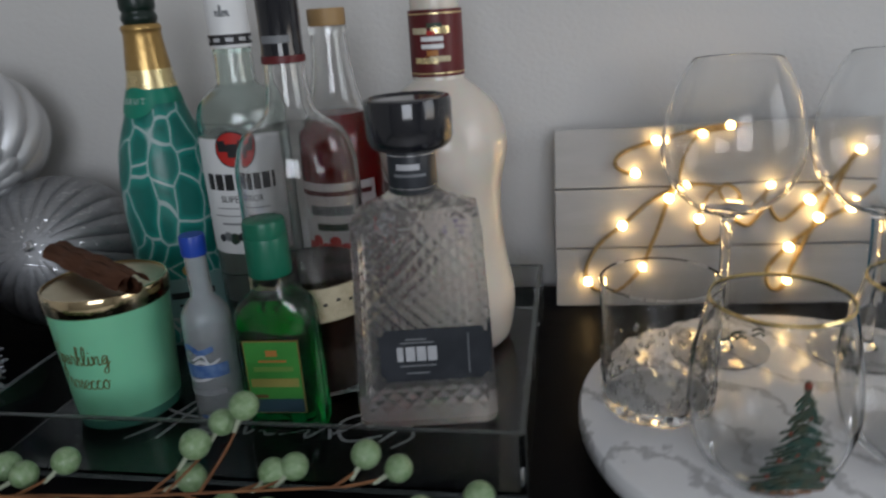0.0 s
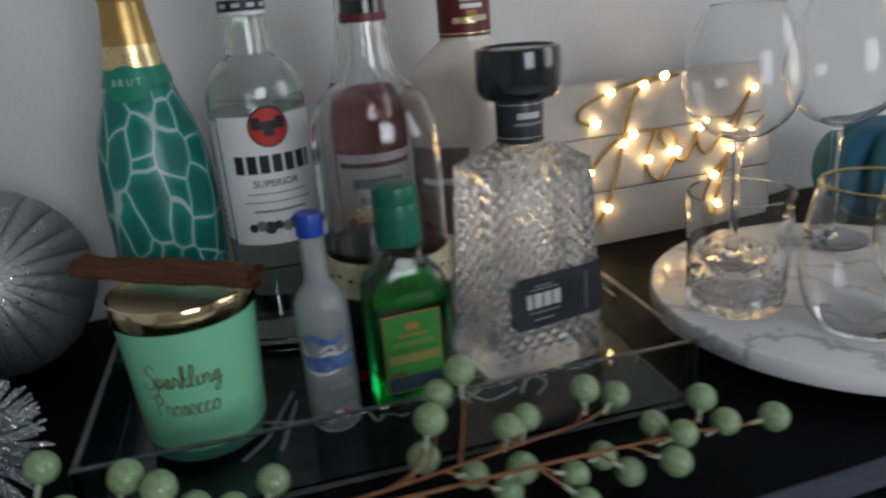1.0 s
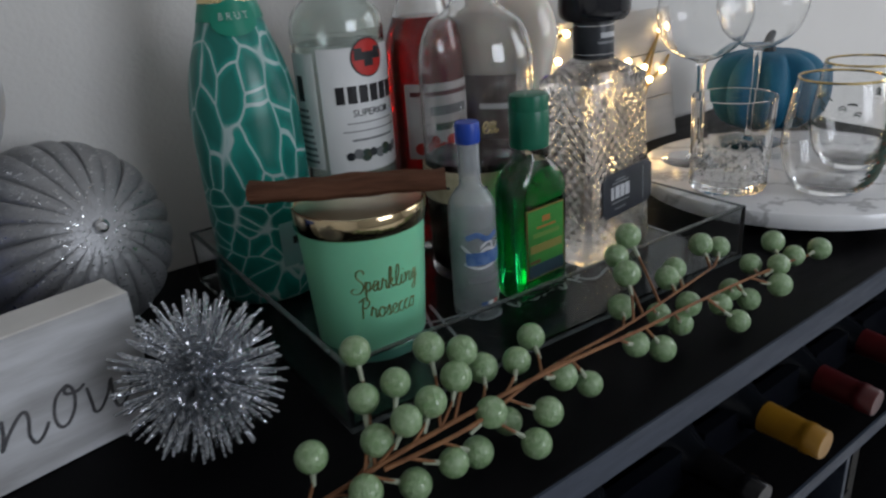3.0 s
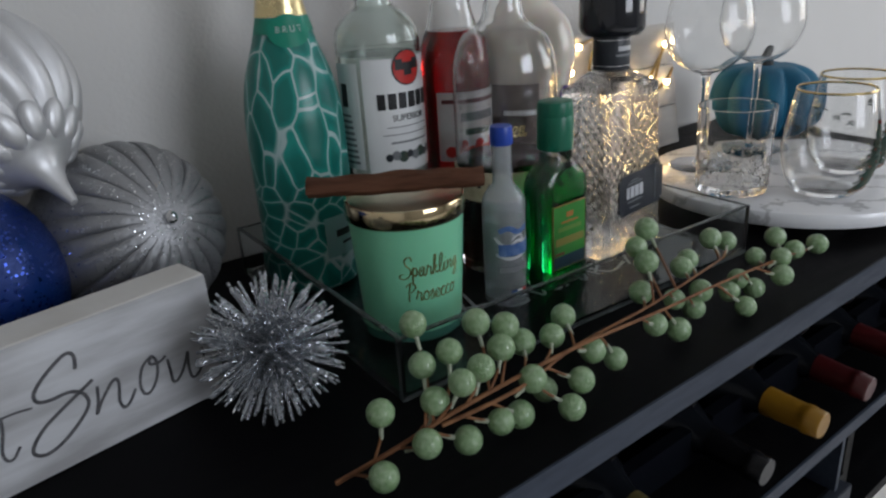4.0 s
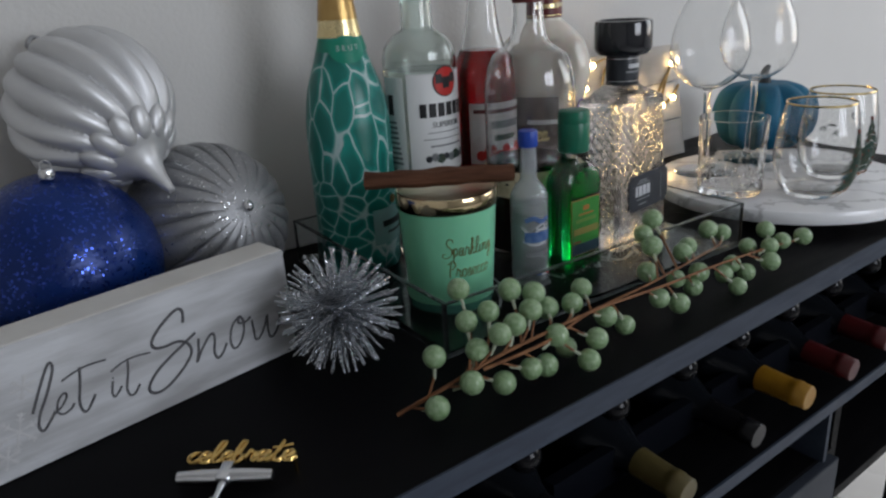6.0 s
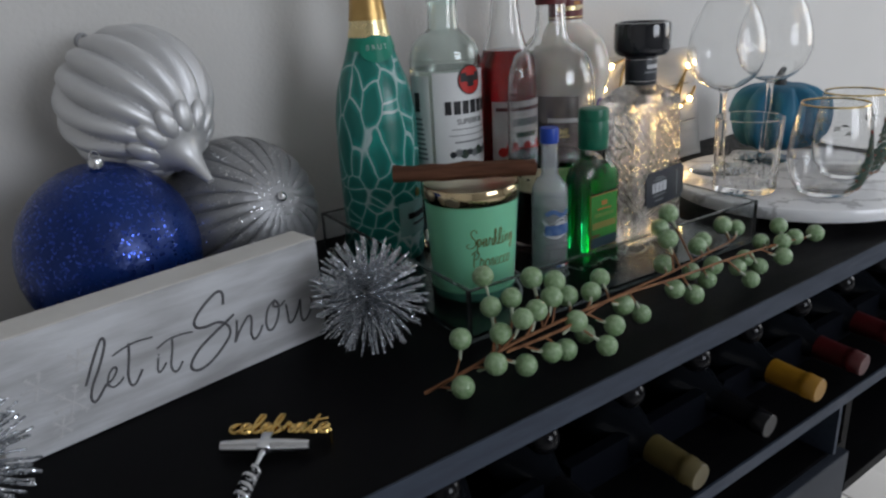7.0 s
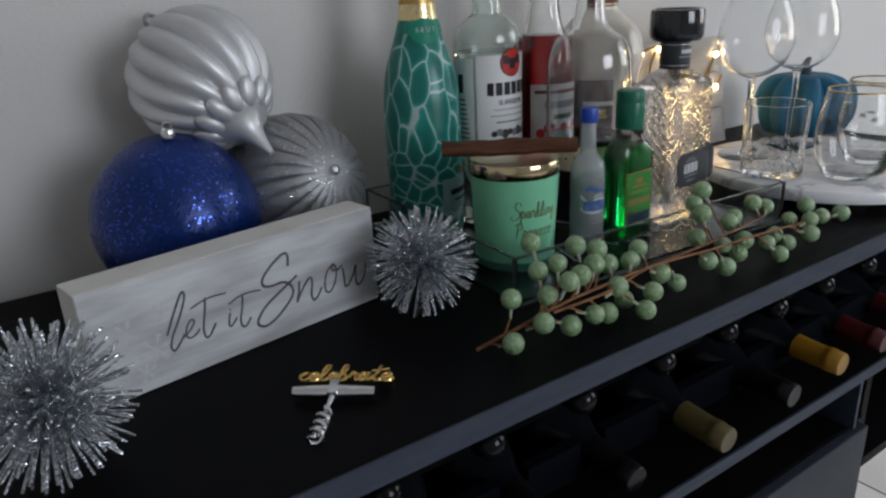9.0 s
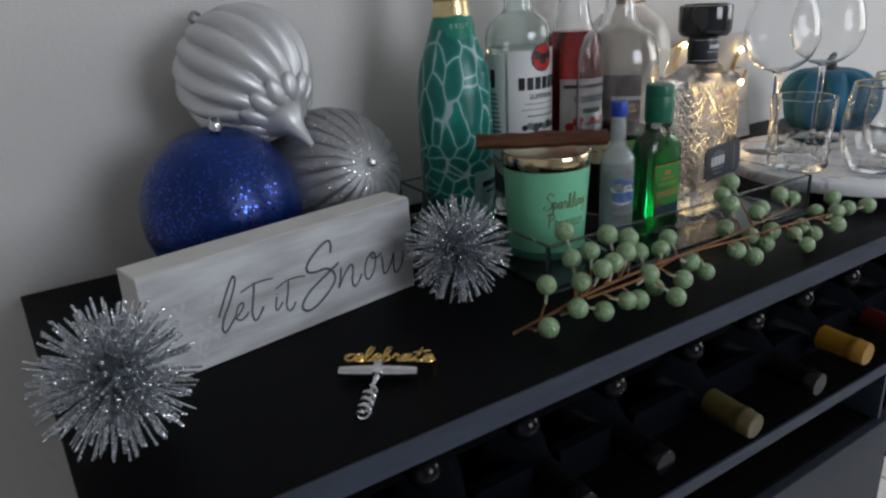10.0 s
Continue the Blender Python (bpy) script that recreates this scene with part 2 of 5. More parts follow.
SIGNFACE = material("whitewashed_face", (0.54, 0.55, 0.57), 0.7, other=(0.34, 0.34, 0.345), scale=20, stretch=(0.55, 3, 3), bump=0.18, fine=160)
SIGNSIDE = material("cream_painted_wood", (0.60, 0.59, 0.565), 0.65, other=(0.53, 0.515, 0.485), scale=20, bump=0.15, fine=160)
PLANK = material("whitewashed_plank", (0.44, 0.43, 0.41), 0.65, other=(0.37, 0.36, 0.34), scale=9, stretch=(1, 5, 5), bump=0.2, fine=180)
SLATEINK = material("charcoal_paint", (0.045, 0.045, 0.05), 0.6, other=(0.09, 0.09, 0.095), scale=140)
PALEFLAKE = material("pale_grey_stencil", (0.42, 0.42, 0.43), 0.7, other=(0.52, 0.52, 0.52), scale=90)
WIRE = material("brown_wire", (0.34, 0.235, 0.085), 0.4, other=(0.22, 0.15, 0.06), scale=200)
SILVER = material("satin_silver", (0.60, 0.605, 0.615), 0.45, 0.6, other=(0.55, 0.555, 0.565), scale=14, bump=0.03)
RIBSILVER = glitter("glitter_silver", (0.31, 0.315, 0.325), 0.34, 950, 0.46, 0.65, flakes=0.035, lean=2.0)
TINSEL = glitter("tinsel_silver", (0.42, 0.445, 0.48), 0.9, 1300, 0.26, 0.85, flakes=0.18)
BLUEGLIT = glitter("glitter_blue", (0.0018, 0.024, 0.150), 0.17, 640, 0.33, 0.35, other=(0.0015, 0.017, 0.112), flakes=0.13, flake=(0.050, 0.095, 0.46), lean=1.35)
VELVET = material("teal_velvet", (0.005, 0.115, 0.205), 0.6, other=(0.003, 0.080, 0.150), scale=18, bump=0.3, fine=600)
DARKSTEM = material("dark_stalk", (0.02, 0.025, 0.03), 0.6, scale=50)
MARBLE = marble_material()
GOLDRIM = material("gold_rim", (0.80, 0.62, 0.28), 0.16, 1.0, scale=60)
TREEGREEN = material("enamel_green", (0.008, 0.045, 0.034), 0.5, other=(0.05, 0.055, 0.03), scale=160)
TREEBROWN = material("enamel_brown", (0.16, 0.07, 0.025), 0.5, scale=120)
BOTTLEGLASS = material("dark_bottle_glass", (0.006, 0.007, 0.009), 0.12, other=(0.005, 0.006, 0.008), gloss=0.15)
YELLOWFOIL = material("yellow_capsule", (0.27, 0.135, 0.010), 0.36, other=(0.22, 0.108, 0.008), scale=40, bump=0.1)
OLIVEFOIL = material("olive_capsule", (0.085, 0.066, 0.022), 0.38, other=(0.07, 0.053, 0.018), scale=40, bump=0.1)
REDFOIL = material("red_capsule", (0.058, 0.005, 0.006), 0.35, other=(0.042, 0.004, 0.005), scale=40, bump=0.1)
BLACKFOIL = material("black_capsule", (0.006, 0.006, 0.007), 0.10, scale=40, gloss=0.20)


def lit(name, colour, strength):
    m = bpy.data.materials.new(name)
    m.use_nodes = True
    p = m.node_tree.nodes["Principled BSDF"]
    p.inputs["Base Color"].default_value = (*colour, 1)
    p.inputs["Emission Color"].default_value = (*colour, 1)
    p.inputs["Emission Strength"].default_value = strength
    return m


BULB = lit("warm_bulb", (1.0, 0.66, 0.27), 33.0)


# ---- mesh helpers ----
def part(name, bm, mat, parent=None, label="", smooth=True, at=None):
    me = bpy.data.meshes.new(name)
    bmesh.ops.recalc_face_normals(bm, faces=bm.faces)
    bm.to_mesh(me)
    bm.free()
    me.materials.append(mat)
    if smooth:
        me.polygons.foreach_set("use_smooth", [True] * len(me.polygons))
        me.set_sharp_from_angle(angle=radians(38))
    ob = new(name, me)
    ob.parent = parent
    if at is not None:
        ob.matrix_basis = at
    if label:
        ob["label"] = label
    return ob


def thing(name, m, label, category, group="", kind=""):
    ob = new(name)
    ob.empty_display_size = 0.02
    ob.matrix_basis = m
    return tagged(ob, label, category, group, kind)


def lathe(profile, n=48, closed=False):
    """A solid of revolution from (radius, height) pairs; closed: the profile is a loop."""
    bm = bmesh.new()
    rings = []
    for r, z in profile:
        if r < 1e-5:
            rings.append([bm.verts.new((0, 0, z))])
        else:
            rings.append([bm.verts.new((r * math.cos(2 * math.pi * i / n), r * math.sin(2 * math.pi * i / n), z)) for i in range(n)])
    pairs = list(zip(rings, rings[1:]))
    if closed:
        pairs.append((rings[-1], rings[0]))
    for a, b in pairs:
        for i in range(n):
            j = (i + 1) % n
            if len(a) == 1 and len(b) == 1:
                continue
            if len(a) == 1:
                bm.faces.new((a[0], b[i], b[j]))
            elif len(b) == 1:
                bm.faces.new((a[i], a[j], b[0]))
            else:
                bm.faces.new((a[i], a[j], b[j], b[i]))
    if not closed:
        for ring in (rings[0], rings[-1]):
            if len(ring) > 1:
                bm.faces.new(ring)
    return bm


def smoothed(points, steps=6):
    """A rounder run through the points (Catmull-Rom)."""
    pts = [Vector(p) for p in points]
    out = []
    for i in range(len(pts) - 1):
        p0, p1, p2, p3 = pts[max(i - 1, 0)], pts[i], pts[i + 1], pts[min(i + 2, len(pts) - 1)]
        for k in range(steps):
            t = k / steps
            out.append(0.5 * ((2 * p1) + (p2 - p0) * t + (2 * p0 - 5 * p1 + 4 * p2 - p3) * t * t + (3 * p1 - p0 - 3 * p2 + p3) * t ** 3))
    out.append(pts[-1])
    return out


def profile(points, steps=5):
    return [(max(p[0], 0.0), p[1]) for p in ((v.x, v.y) for v in smoothed([(r, z, 0) for r, z in points], steps))]


def inside(prof, thick, bottom, top):
    """The inner wall of a vessel whose outer wall is prof, from bottom to top."""
    zs = [z for _, z in prof]
    keep = [(max(r - thick, 0.0015), z) for r, z in prof if bottom < z < top]

    def at(z):
        for (r0, z0), (r1, z1) in zip(prof, prof[1:]):
            if min(z0, z1) <= z <= max(z0, z1) and abs(z1 - z0) > 1e-7:
                return max(r0 + (r1 - r0) * (z - z0) / (z1 - z0) - thick, 0.0015)
        return max(prof[-1][0] - thick, 0.0015)
    return [(at(bottom), bottom)] + keep + [(at(top), top)]


def vessel(prof, thick, floor, n=48):
    """An open glass shell: outer wall, lip, inner wall and a thick base."""
    top = prof[-1][1]
    inner = inside(prof, thick, floor, top)
    return lathe([(0, prof[0][1])] + prof + inner[::-1] + [(0, floor)], n)


def filling(prof, thick, floor, level, n=48):
    body = inside(prof, thick - 0.0003, floor + 0.0004, level)
    return lathe([(0, body[0][1])] + body + [(0, level)], n)


def tube(points, radius, n=6, bm=None, flat=1.0):
    """A round run along points; radius is one number or one for each point. flat squeezes it along z."""
    bm = bm or bmesh.new()
    pts = [Vector(p) for p in points]
    rings = []
    side = None
    for i, p in enumerate(pts):
        d = (pts[min(i + 1, len(pts) - 1)] - pts[max(i - 1, 0)])
        if d.length < 1e-9:
            d = Vector((1, 0, 0))
        d.normalize()
        if flat != 1.0:
            side = Vector((-d.y, d.x, 0)).normalized() if abs(d.z) < 0.99 else Vector((1, 0, 0))
            up = Vector((0, 0, 1))
        else:
            if side is None:
                side = d.orthogonal().normalized()
            side = (side - d * side.dot(d)).normalized()
            up = d.cross(side)
        r = radius[i] if isinstance(radius, (list, tuple)) else radius
        rings.append([bm.verts.new(p + side * r * math.cos(2 * math.pi * k / n) + up * r * flat * math.sin(2 * math.pi * k / n)) for k in range(n)])
    for a, b in zip(rings, rings[1:]):
        for k in range(n):
            bm.faces.new((a[k], a[(k + 1) % n], b[(k + 1) % n], b[k]))
    bm.faces.new(rings[0][::-1])
    bm.faces.new(rings[-1])
    return bm


def box(x0, x1, y0, y1, z0, z1, bevel=0.0, bm=None):
    bm = bm or bmesh.new()
    made = bmesh.ops.create_cube(bm, size=1.0)["verts"]
    for v in made:
        v.co = Vector(((x0 + x1) / 2 + v.co.x * (x1 - x0), (y0 + y1) / 2 + v.co.y * (y1 - y0), (z0 + z1) / 2 + v.co.z * (z1 - z0)))
    if bevel:
        edges = list({e for v in made for e in v.link_edges})
        bmesh.ops.bevel(bm, geom=edges, offset=bevel, segments=2, affect="EDGES", profile=0.5)
    return bm


def ball(r, at=(0, 0, 0), u=24, v=16):
    bm = bmesh.new()
    bmesh.ops.create_uvsphere(bm, u_segments=u, v_segments=v, radius=r)
    bmesh.ops.translate(bm, vec=at, verts=bm.verts)
    return bm


def patch(r, z0, z1, a0, a1, thick=0.0004, n=24, r1=None):
    """A label round an upright body of radius r (r1 at its top), between two angles in degrees; 0 faces -y and grows towards +x."""
    bm = bmesh.new()
    rows = []
    for i in range(n + 1):
        a = radians(a0 + (a1 - a0) * i / n)
        s, c = math.sin(a), -math.cos(a)
        q = r1 or r
        rows.append([bm.verts.new((k * s, k * c, z)) for k, z in ((r, z0), (q, z1), (q + thick, z1), (r + thick, z0))])
    for a, b in zip(rows, rows[1:]):
        for k in range(4):
            bm.faces.new((a[k], a[(k + 1) % 4], b[(k + 1) % 4], b[k]))
    bm.faces.new(rows[0])
    bm.faces.new(rows[-1][::-1])
    return bm


def disc_patch(r, z, angle, radius, thick=0.0005, n=28):
    """A round seal on an upright body."""
    bm = bmesh.new()
    top = []
    for i in range(n):
        x, y = radius * math.cos(2 * math.pi * i / n), radius * math.sin(2 * math.pi * i / n)
        top.append((x, y))
    def place(x, y, rr):
        a = radians(angle) + x / r
        return (rr * math.sin(a), -rr * math.cos(a), z + y)
    mid = bm.verts.new(place(0, 0, r + thick))
    rings = []
    for k in (0.35, 0.7, 1.0):
        rings.append([bm.verts.new(place(x * k, y * k, r + thick)) for x, y in top])
    low = [bm.verts.new(place(x, y, r - 0.0002)) for x, y in top]
    for i in range(n):
        j = (i + 1) % n
        bm.faces.new((mid, rings[0][i], rings[0][j]))
        bm.faces.new((rings[0][i], rings[1][i], rings[1][j], rings[0][j]))
        bm.faces.new((rings[1][i], rings[2][i], rings[2][j], rings[1][j]))
        bm.faces.new((rings[2][i], low[i], low[j], rings[2][j]))
    return bm


def printed(words, height, depth=0.0003):
    """Words in the built-in font as a mesh in the xy plane, centred."""
    cu = bpy.data.curves.new("words", "FONT")
    cu.body, cu.size, cu.extrude, cu.align_x, cu.align_y, cu.resolution_u = words, height, depth, "CENTER", "CENTER", 3
    ob = bpy.data.objects.new("words", cu)
    me = bpy.data.meshes.new_from_object(ob)
    bm = bmesh.new()
    bm.from_mesh(me)
    bpy.data.objects.remove(ob)
    bpy.data.meshes.remove(me)
    return bm


def wrapped(bm, r, z, angle):
    """Lays a flat xy mesh round an upright body."""
    for v in bm.verts:
        a = radians(angle) + v.co.x / r
        k = r + v.co.z
        v.co = Vector((k * math.sin(a), -k * math.cos(a), z + v.co.y))
    return bm


def upright(bm, y=0.0):
    """Stands a flat xy mesh up so that it faces -y."""
    for v in bm.verts:
        v.co = Vector((v.co.x, y - v.co.z, v.co.y))
    return bm


SCRIPT = {
    "l": (0.55, "0,.1 .33,1 .44,1.85 .26,2.05 .1,1.2 .12,.2 .35,0 .6,.3"),
    "e": (0.62, "0,.3 .35,.5 .48,.82 .28,1 .06,.6 .13,.1 .38,0 .68,.32"),
    "t": (0.62, "0,.3 .3,1 .42,1.95 .2,.75 .2,.12 .4,0 .64,.3|-.12,1.32 .35,1.4 .95,1.62"),
    "i": (0.48, "0,.3 .16,.98 .09,.25 .22,0 .48,.3|.24,1.4 .27,1.48"),
    "S": (1.05, "1.1,1.75 1.02,2.1 .72,2.2 .42,1.85 .5,1.35 .85,.95 .95,.5 .7,0 .25,-.2 -.15,-.02 -.05,.3 .25,.35"),
    "n": (0.85, "0,.75 .08,1 .08,.1 .2,.65 .45,1 .55,.75 .52,.18 .66,0 .88,.3"),
    "o": (0.75, "0,.4 .3,.98 .08,.6 .14,.1 .4,0 .6,.4 .5,.9 .36,.98 .55,.75 .8,.85"),
    "c": (0.6, "0,.3 .3,.9 .5,.88 .3,1 .05,.6 .13,.1 .38,0 .65,.3"),
    "b": (0.65, "0,.2 .3,1.1 .38,1.9 .22,2.05 .08,1.2 .1,.1 .34,0 .52,.4 .34,.75 .45,.6 .7,.6"),
    "r": (0.65, "0,.2 .15,.95 .2,1.1 .27,.86 .48,.86 .44,.3 .52,0 .7,.3"),
    "a": (0.75, "0,.3 .5,.85 .25,1 .03,.5 .15,0 .42,.35 .53,.95 .48,.2 .58,0 .8,.3"),
    "s": (0.55, "0,.2 .26,.95 .3,1 .38,.5 .3,.05 .05,.05 .3,.02 .58,.3"),
    "p": (0.7, "0,.3 .16,1 .04,-.9 .12,.6 .35,1 .52,.6 .35,.05 .14,.15 .72,.3"),
    "k": (0.68, "0,.2 .3,1.3 .36,1.95 .2,1.9 .08,0 .14,.55 .42,.95 .36,.6 .14,.5 .36,.3 .48,0 .7,.3"),
    "g": (0.75, "0,.3 .5,.85 .25,1 .03,.5 .2,.05 .45,.4 .53,.95 .45,-.6 .2,-.95 .05,-.6 .78,.3"),
    "P": (0.85, "-.1,1.6 .3,1.95 .18,1 .12,0|.05,1.8 .5,2.05 .82,1.6 .55,1.1 .18,1"),
    " ": (0.5, ""),
}


def script(words, size, pen, flat=0.3, n=6):
    """Handwritten words in the xy plane, centred; size is the height of a small letter."""
    x = 0.0
    runs = []
    for ch in words:
        wide, text = SCRIPT[ch]
        for run in text.split("|"):
            pts = [tuple(float(q) for q in pair.split(",")) for pair in run.split()]
            if len(pts) > 1:
                runs.append([((x + px_) * size, py_ * size, 0.0) for px_, py_ in pts])
        x += wide
    bm = bmesh.new()
    for run in runs:
        pts = smoothed([(px_ - x * size / 2, py_, 0) for px_, py_, _ in run], 5)
        radii = []
        for i, p in enumerate(pts):
            d = pts[min(i + 1, len(pts) - 1)] - pts[max(i - 1, 0)]
            down = abs(d.y) / (d.length + 1e-9)
            radii.append(pen * (0.62 + 0.5 * down))
        tube(pts, radii, n, bm, flat=flat)
    return bm


# ---- the room ----
def panel(name, bm, mat, label, kind="structure"):
    return tagged(part(name, bm, mat, None, smooth=False), label, "", "", kind)


BACK = 0.740
panel("wall_north", box(-2.4, 2.4, BACK, BACK + 0.12, 0, 2.6), WALL, "pale grey painted wall behind the bar cabinet")
panel("wall_west", box(-2.52, -2.4, -2.6, BACK + 0.12, 0, 2.6), WALL, "pale grey painted side wall")
for x0, x1, y0, y1, z0, z1 in ((2.4, 2.52, -2.6, -1.25, 0, 2.6), (2.4, 2.52, 0.15, 0.86, 0, 2.6), (2.4, 2.52, -1.25, 0.15, 0, 0.85), (2.4, 2.52, -1.25, 0.15, 2.25, 2.6)):
    panel("wall_east", box(x0, x1, y0, y1, z0, z1), WALL, "pale grey painted wall round a window opening")
for x0, x1, y0, y1, z0, z1 in ((-2.52, -0.35, -2.72, -2.6, 0, 2.6), (1.05, 2.52, -2.72, -2.6, 0, 2.6), (-0.35, 1.05, -2.72, -2.6, 0, 0.95), (-0.35, 1.05, -2.72, -2.6, 2.25, 2.6)):
    panel("wall_south", box(x0, x1, y0, y1, z0, z1), WALL, "pale grey painted wall round a window opening")
panel("ceiling", box(-2.52, 2.52, -2.72, 0.86, 2.6, 2.7), CEIL, "plain white ceiling")
floor = panel("floor", box(-2.52, 2.52, -2.72, 0.86, -0.06, -0.004), GROUT, "pale ceramic tile floor with grey joints")
panel("baseboard", box(-2.4, 2.4, BACK - 0.012, BACK, 0, 0.09, 0.003), CEIL, "white painted skirting board")

# ---- bar cabinet ----
FRONT, LEFT, RIGHT, REAR = 0.281, -0.774, 0.485, 0.722
CASE_END = 0.465
cab = thing("bar_cabinet", pose(0, 0, 0), "black wood-veneer bar cabinet with an open wine rack", "cabinet")
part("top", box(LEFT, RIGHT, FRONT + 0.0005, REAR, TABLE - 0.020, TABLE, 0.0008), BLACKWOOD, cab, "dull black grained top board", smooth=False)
# thin strip holding the lip's painted-in front light
part("front_edge", box(LEFT, RIGHT, FRONT - 0.0012, FRONT + 0.0005, TABLE - 0.0205, TABLE - 0.0004), LITEDGE, cab, "black front edge, painted blue-grey for the light on it", smooth=False)
part("side_panel", box(LEFT + 0.002, LEFT + 0.020, FRONT + 0.006, REAR - 0.002, 0.0, TABLE - 0.0205), BLACKWOOD, cab, smooth=False)
part("side_panel", box(CASE_END - 0.018, CASE_END, FRONT + 0.004, REAR - 0.002, 0.515, TABLE - 0.0205), BLACKWOOD, cab, smooth=False)
part("inner_side", box(0.098, 0.112, FRONT + 0.012, REAR - 0.012, 0.0, 0.664), BLACKWOOD, cab, smooth=False)
part("underside", box(0.112, CASE_END - 0.018, FRONT + 0.006, REAR - 0.012, 0.515, 0.529), BLACKWOOD, cab, smooth=False)
part("back_panel", box(LEFT + 0.020, 0.112, REAR - 0.012, REAR - 0.003, 0.06, TABLE - 0.0205), BLACKWOOD, cab, smooth=False)
part("back_panel", box(0.112, CASE_END - 0.018, REAR - 0.012, REAR - 0.003, 0.515, TABLE - 0.0205), BLACKWOOD, cab, smooth=False)
part("rack_shelf", box(LEFT + 0.020, CASE_END - 0.018, FRONT + 0.002, REAR - 0.012, 0.664, 0.677), BLACKWOOD, cab, smooth=False)
part("shelf_edge", box(LEFT + 0.020, CASE_END - 0.018, FRONT - 0.0005, FRONT + 0.002, 0.6635, 0.6775), LITEDGE, cab, smooth=False)
part("divider", box(0.062, 0.068, FRONT + 0.003, REAR - 0.012, 0.594, 0.664), LITEDGE, cab, smooth=False)
part("lower_shelf", box(LEFT + 0.020, 0.098, FRONT + 0.01, REAR - 0.012, 0.580, 0.594), BLACKWOOD, cab, smooth=False)
for x0, x1 in ((-0.752, -0.475), (-0.472, -0.192), (-0.189, 0.091)):
    door = part("door", box(x0, x1, FRONT - 0.002, FRONT + 0.010, 0.09, 0.590, 0.0012), LITDOOR, cab, "black flat door front, painted grey for the light on it", smooth=False)
part("plinth", box(LEFT + 0.03, 0.095, FRONT + 0.03, REAR - 0.03, 0.0, 0.08), BLACKWOOD, cab, smooth=False)
part("leg", box(RIGHT - 0.05, RIGHT - 0.01, FRONT + 0.02, FRONT + 0.06, 0.0, 0.515), BLACKWOOD, cab, smooth=False)
part("leg", box(RIGHT - 0.05, RIGHT - 0.01, REAR - 0.06, REAR - 0.02, 0.0, 0.515), BLACKWOOD, cab, smooth=False)
part("rack_rail", box(LEFT + 0.020, CASE_END - 0.018, REAR - 0.12, REAR - 0.106, 0.7480, 0.7590), BLACKWOOD, cab, smooth=False)


def neck_rail(y, z0, z1, necks, r):
    """A plank with a round-bottomed notch for each bottle neck."""
    bm = bmesh.new()
    top = [(LEFT + 0.020, z1)]
    for x, z in sorted(necks):
        top.append((x - r, z1))
        top += [(x - r * math.cos(math.pi * k / 8), z - r * math.sin(math.pi * k / 8)) for k in range(9)]
        top.append((x + r, z1))
    top.append((CASE_END - 0.018, z1))
    sheets = []
    for yy in (y, y + 0.012):
        up = [bm.verts.new((x, yy, z)) for x, z in top]
        low = [bm.verts.new((x, yy, z0)) for x, z in top]
        for i in range(len(top) - 1):
            if abs(top[i][0] - top[i + 1][0]) > 1e-6:
                bm.faces.new((low[i], low[i + 1], up[i + 1], up[i]))
        sheets.append((up, low))
    (ua, la), (ub, lb) = sheets
    for i in range(len(top) - 1):
        bm.faces.new((ua[i], ua[i + 1], ub[i + 1], ub[i]))
    return bm


def wine_bottle(foil, label, x, z, tip, roll, dip, slim=1.0):
    prof = profile([(0.034, 0.0), (0.0368, 0.006), (0.0368, 0.10), (0.0366, 0.185), (0.028, 0.212), (0.0155, 0.240), (0.0135, 0.262)], 4)
    ob = thing("wine_bottle", pose(x, tip + 0.300, z, 90 + dip, 0, roll), label, "wine bottle", "wine bottles in the rack")
    prof = [(max(r * slim, 0.0135), h) for r, h in prof]
    part("body", lathe([(0, 0)] + prof + [(0, 0.262)], 28), BOTTLEGLASS, ob)
    if slim < 1:
        cap = profile([(0.0152, 0.236), (0.0148, 0.262), (0.0146, 0.284)], 3) + [(0.0146 * math.cos(a * 0.1745), 0.286 + 0.0146 * math.sin(a * 0.1745)) for a in range(9)]
    else:
        cap = profile([(0.0148, 0.236), (0.0136, 0.262), (0.0130, 0.282)], 3) + [(0.0139, 0.2835), (0.0139, 0.289), (0.0131, 0.2905), (0.0131, 0.2985), (0.0120, 0.3)]
    part("capsule", lathe([(0, 0.236)] + cap + [(0, 0.3006 if slim < 1 else 0.3)], 28), foil, ob, "foil neck capsule")
    return ob


# lower row on the shelf, upper row on the rails, corks outwards
LOWER = ((0.290, BLACKFOIL, "dark glass wine bottle with black foil lying in rack", 0.010), (0.196, REDFOIL, "dark glass wine bottle with red foil lying in rack", 0.004), (0.100, REDFOIL, "dark glass wine bottle with dull red foil lying in rack", 0.000), (-0.004, YELLOWFOIL, "dark glass wine bottle with yellow foil lying in rack", -0.003),
         (-0.087, BLACKFOIL, "dark glass wine bottle with black foil lying in rack", 0.002), (-0.206, OLIVEFOIL, "dark glass wine bottle with olive-gold foil lying in rack", -0.003), (-0.318, BLACKFOIL, "dark glass wine bottle with black foil lying in rack", 0.012),
         (-0.415, BLACKFOIL, "dark glass wine bottle with black foil lying in rack", 0.014), (-0.510, BLACKFOIL, "dark glass wine bottle with black foil lying in rack", 0.014), (-0.600, BLACKFOIL, "dark glass wine bottle with black foil lying in rack", 0.014), (-0.700, BLACKFOIL, "dark glass wine bottle with black foil lying in rack", 0.014))
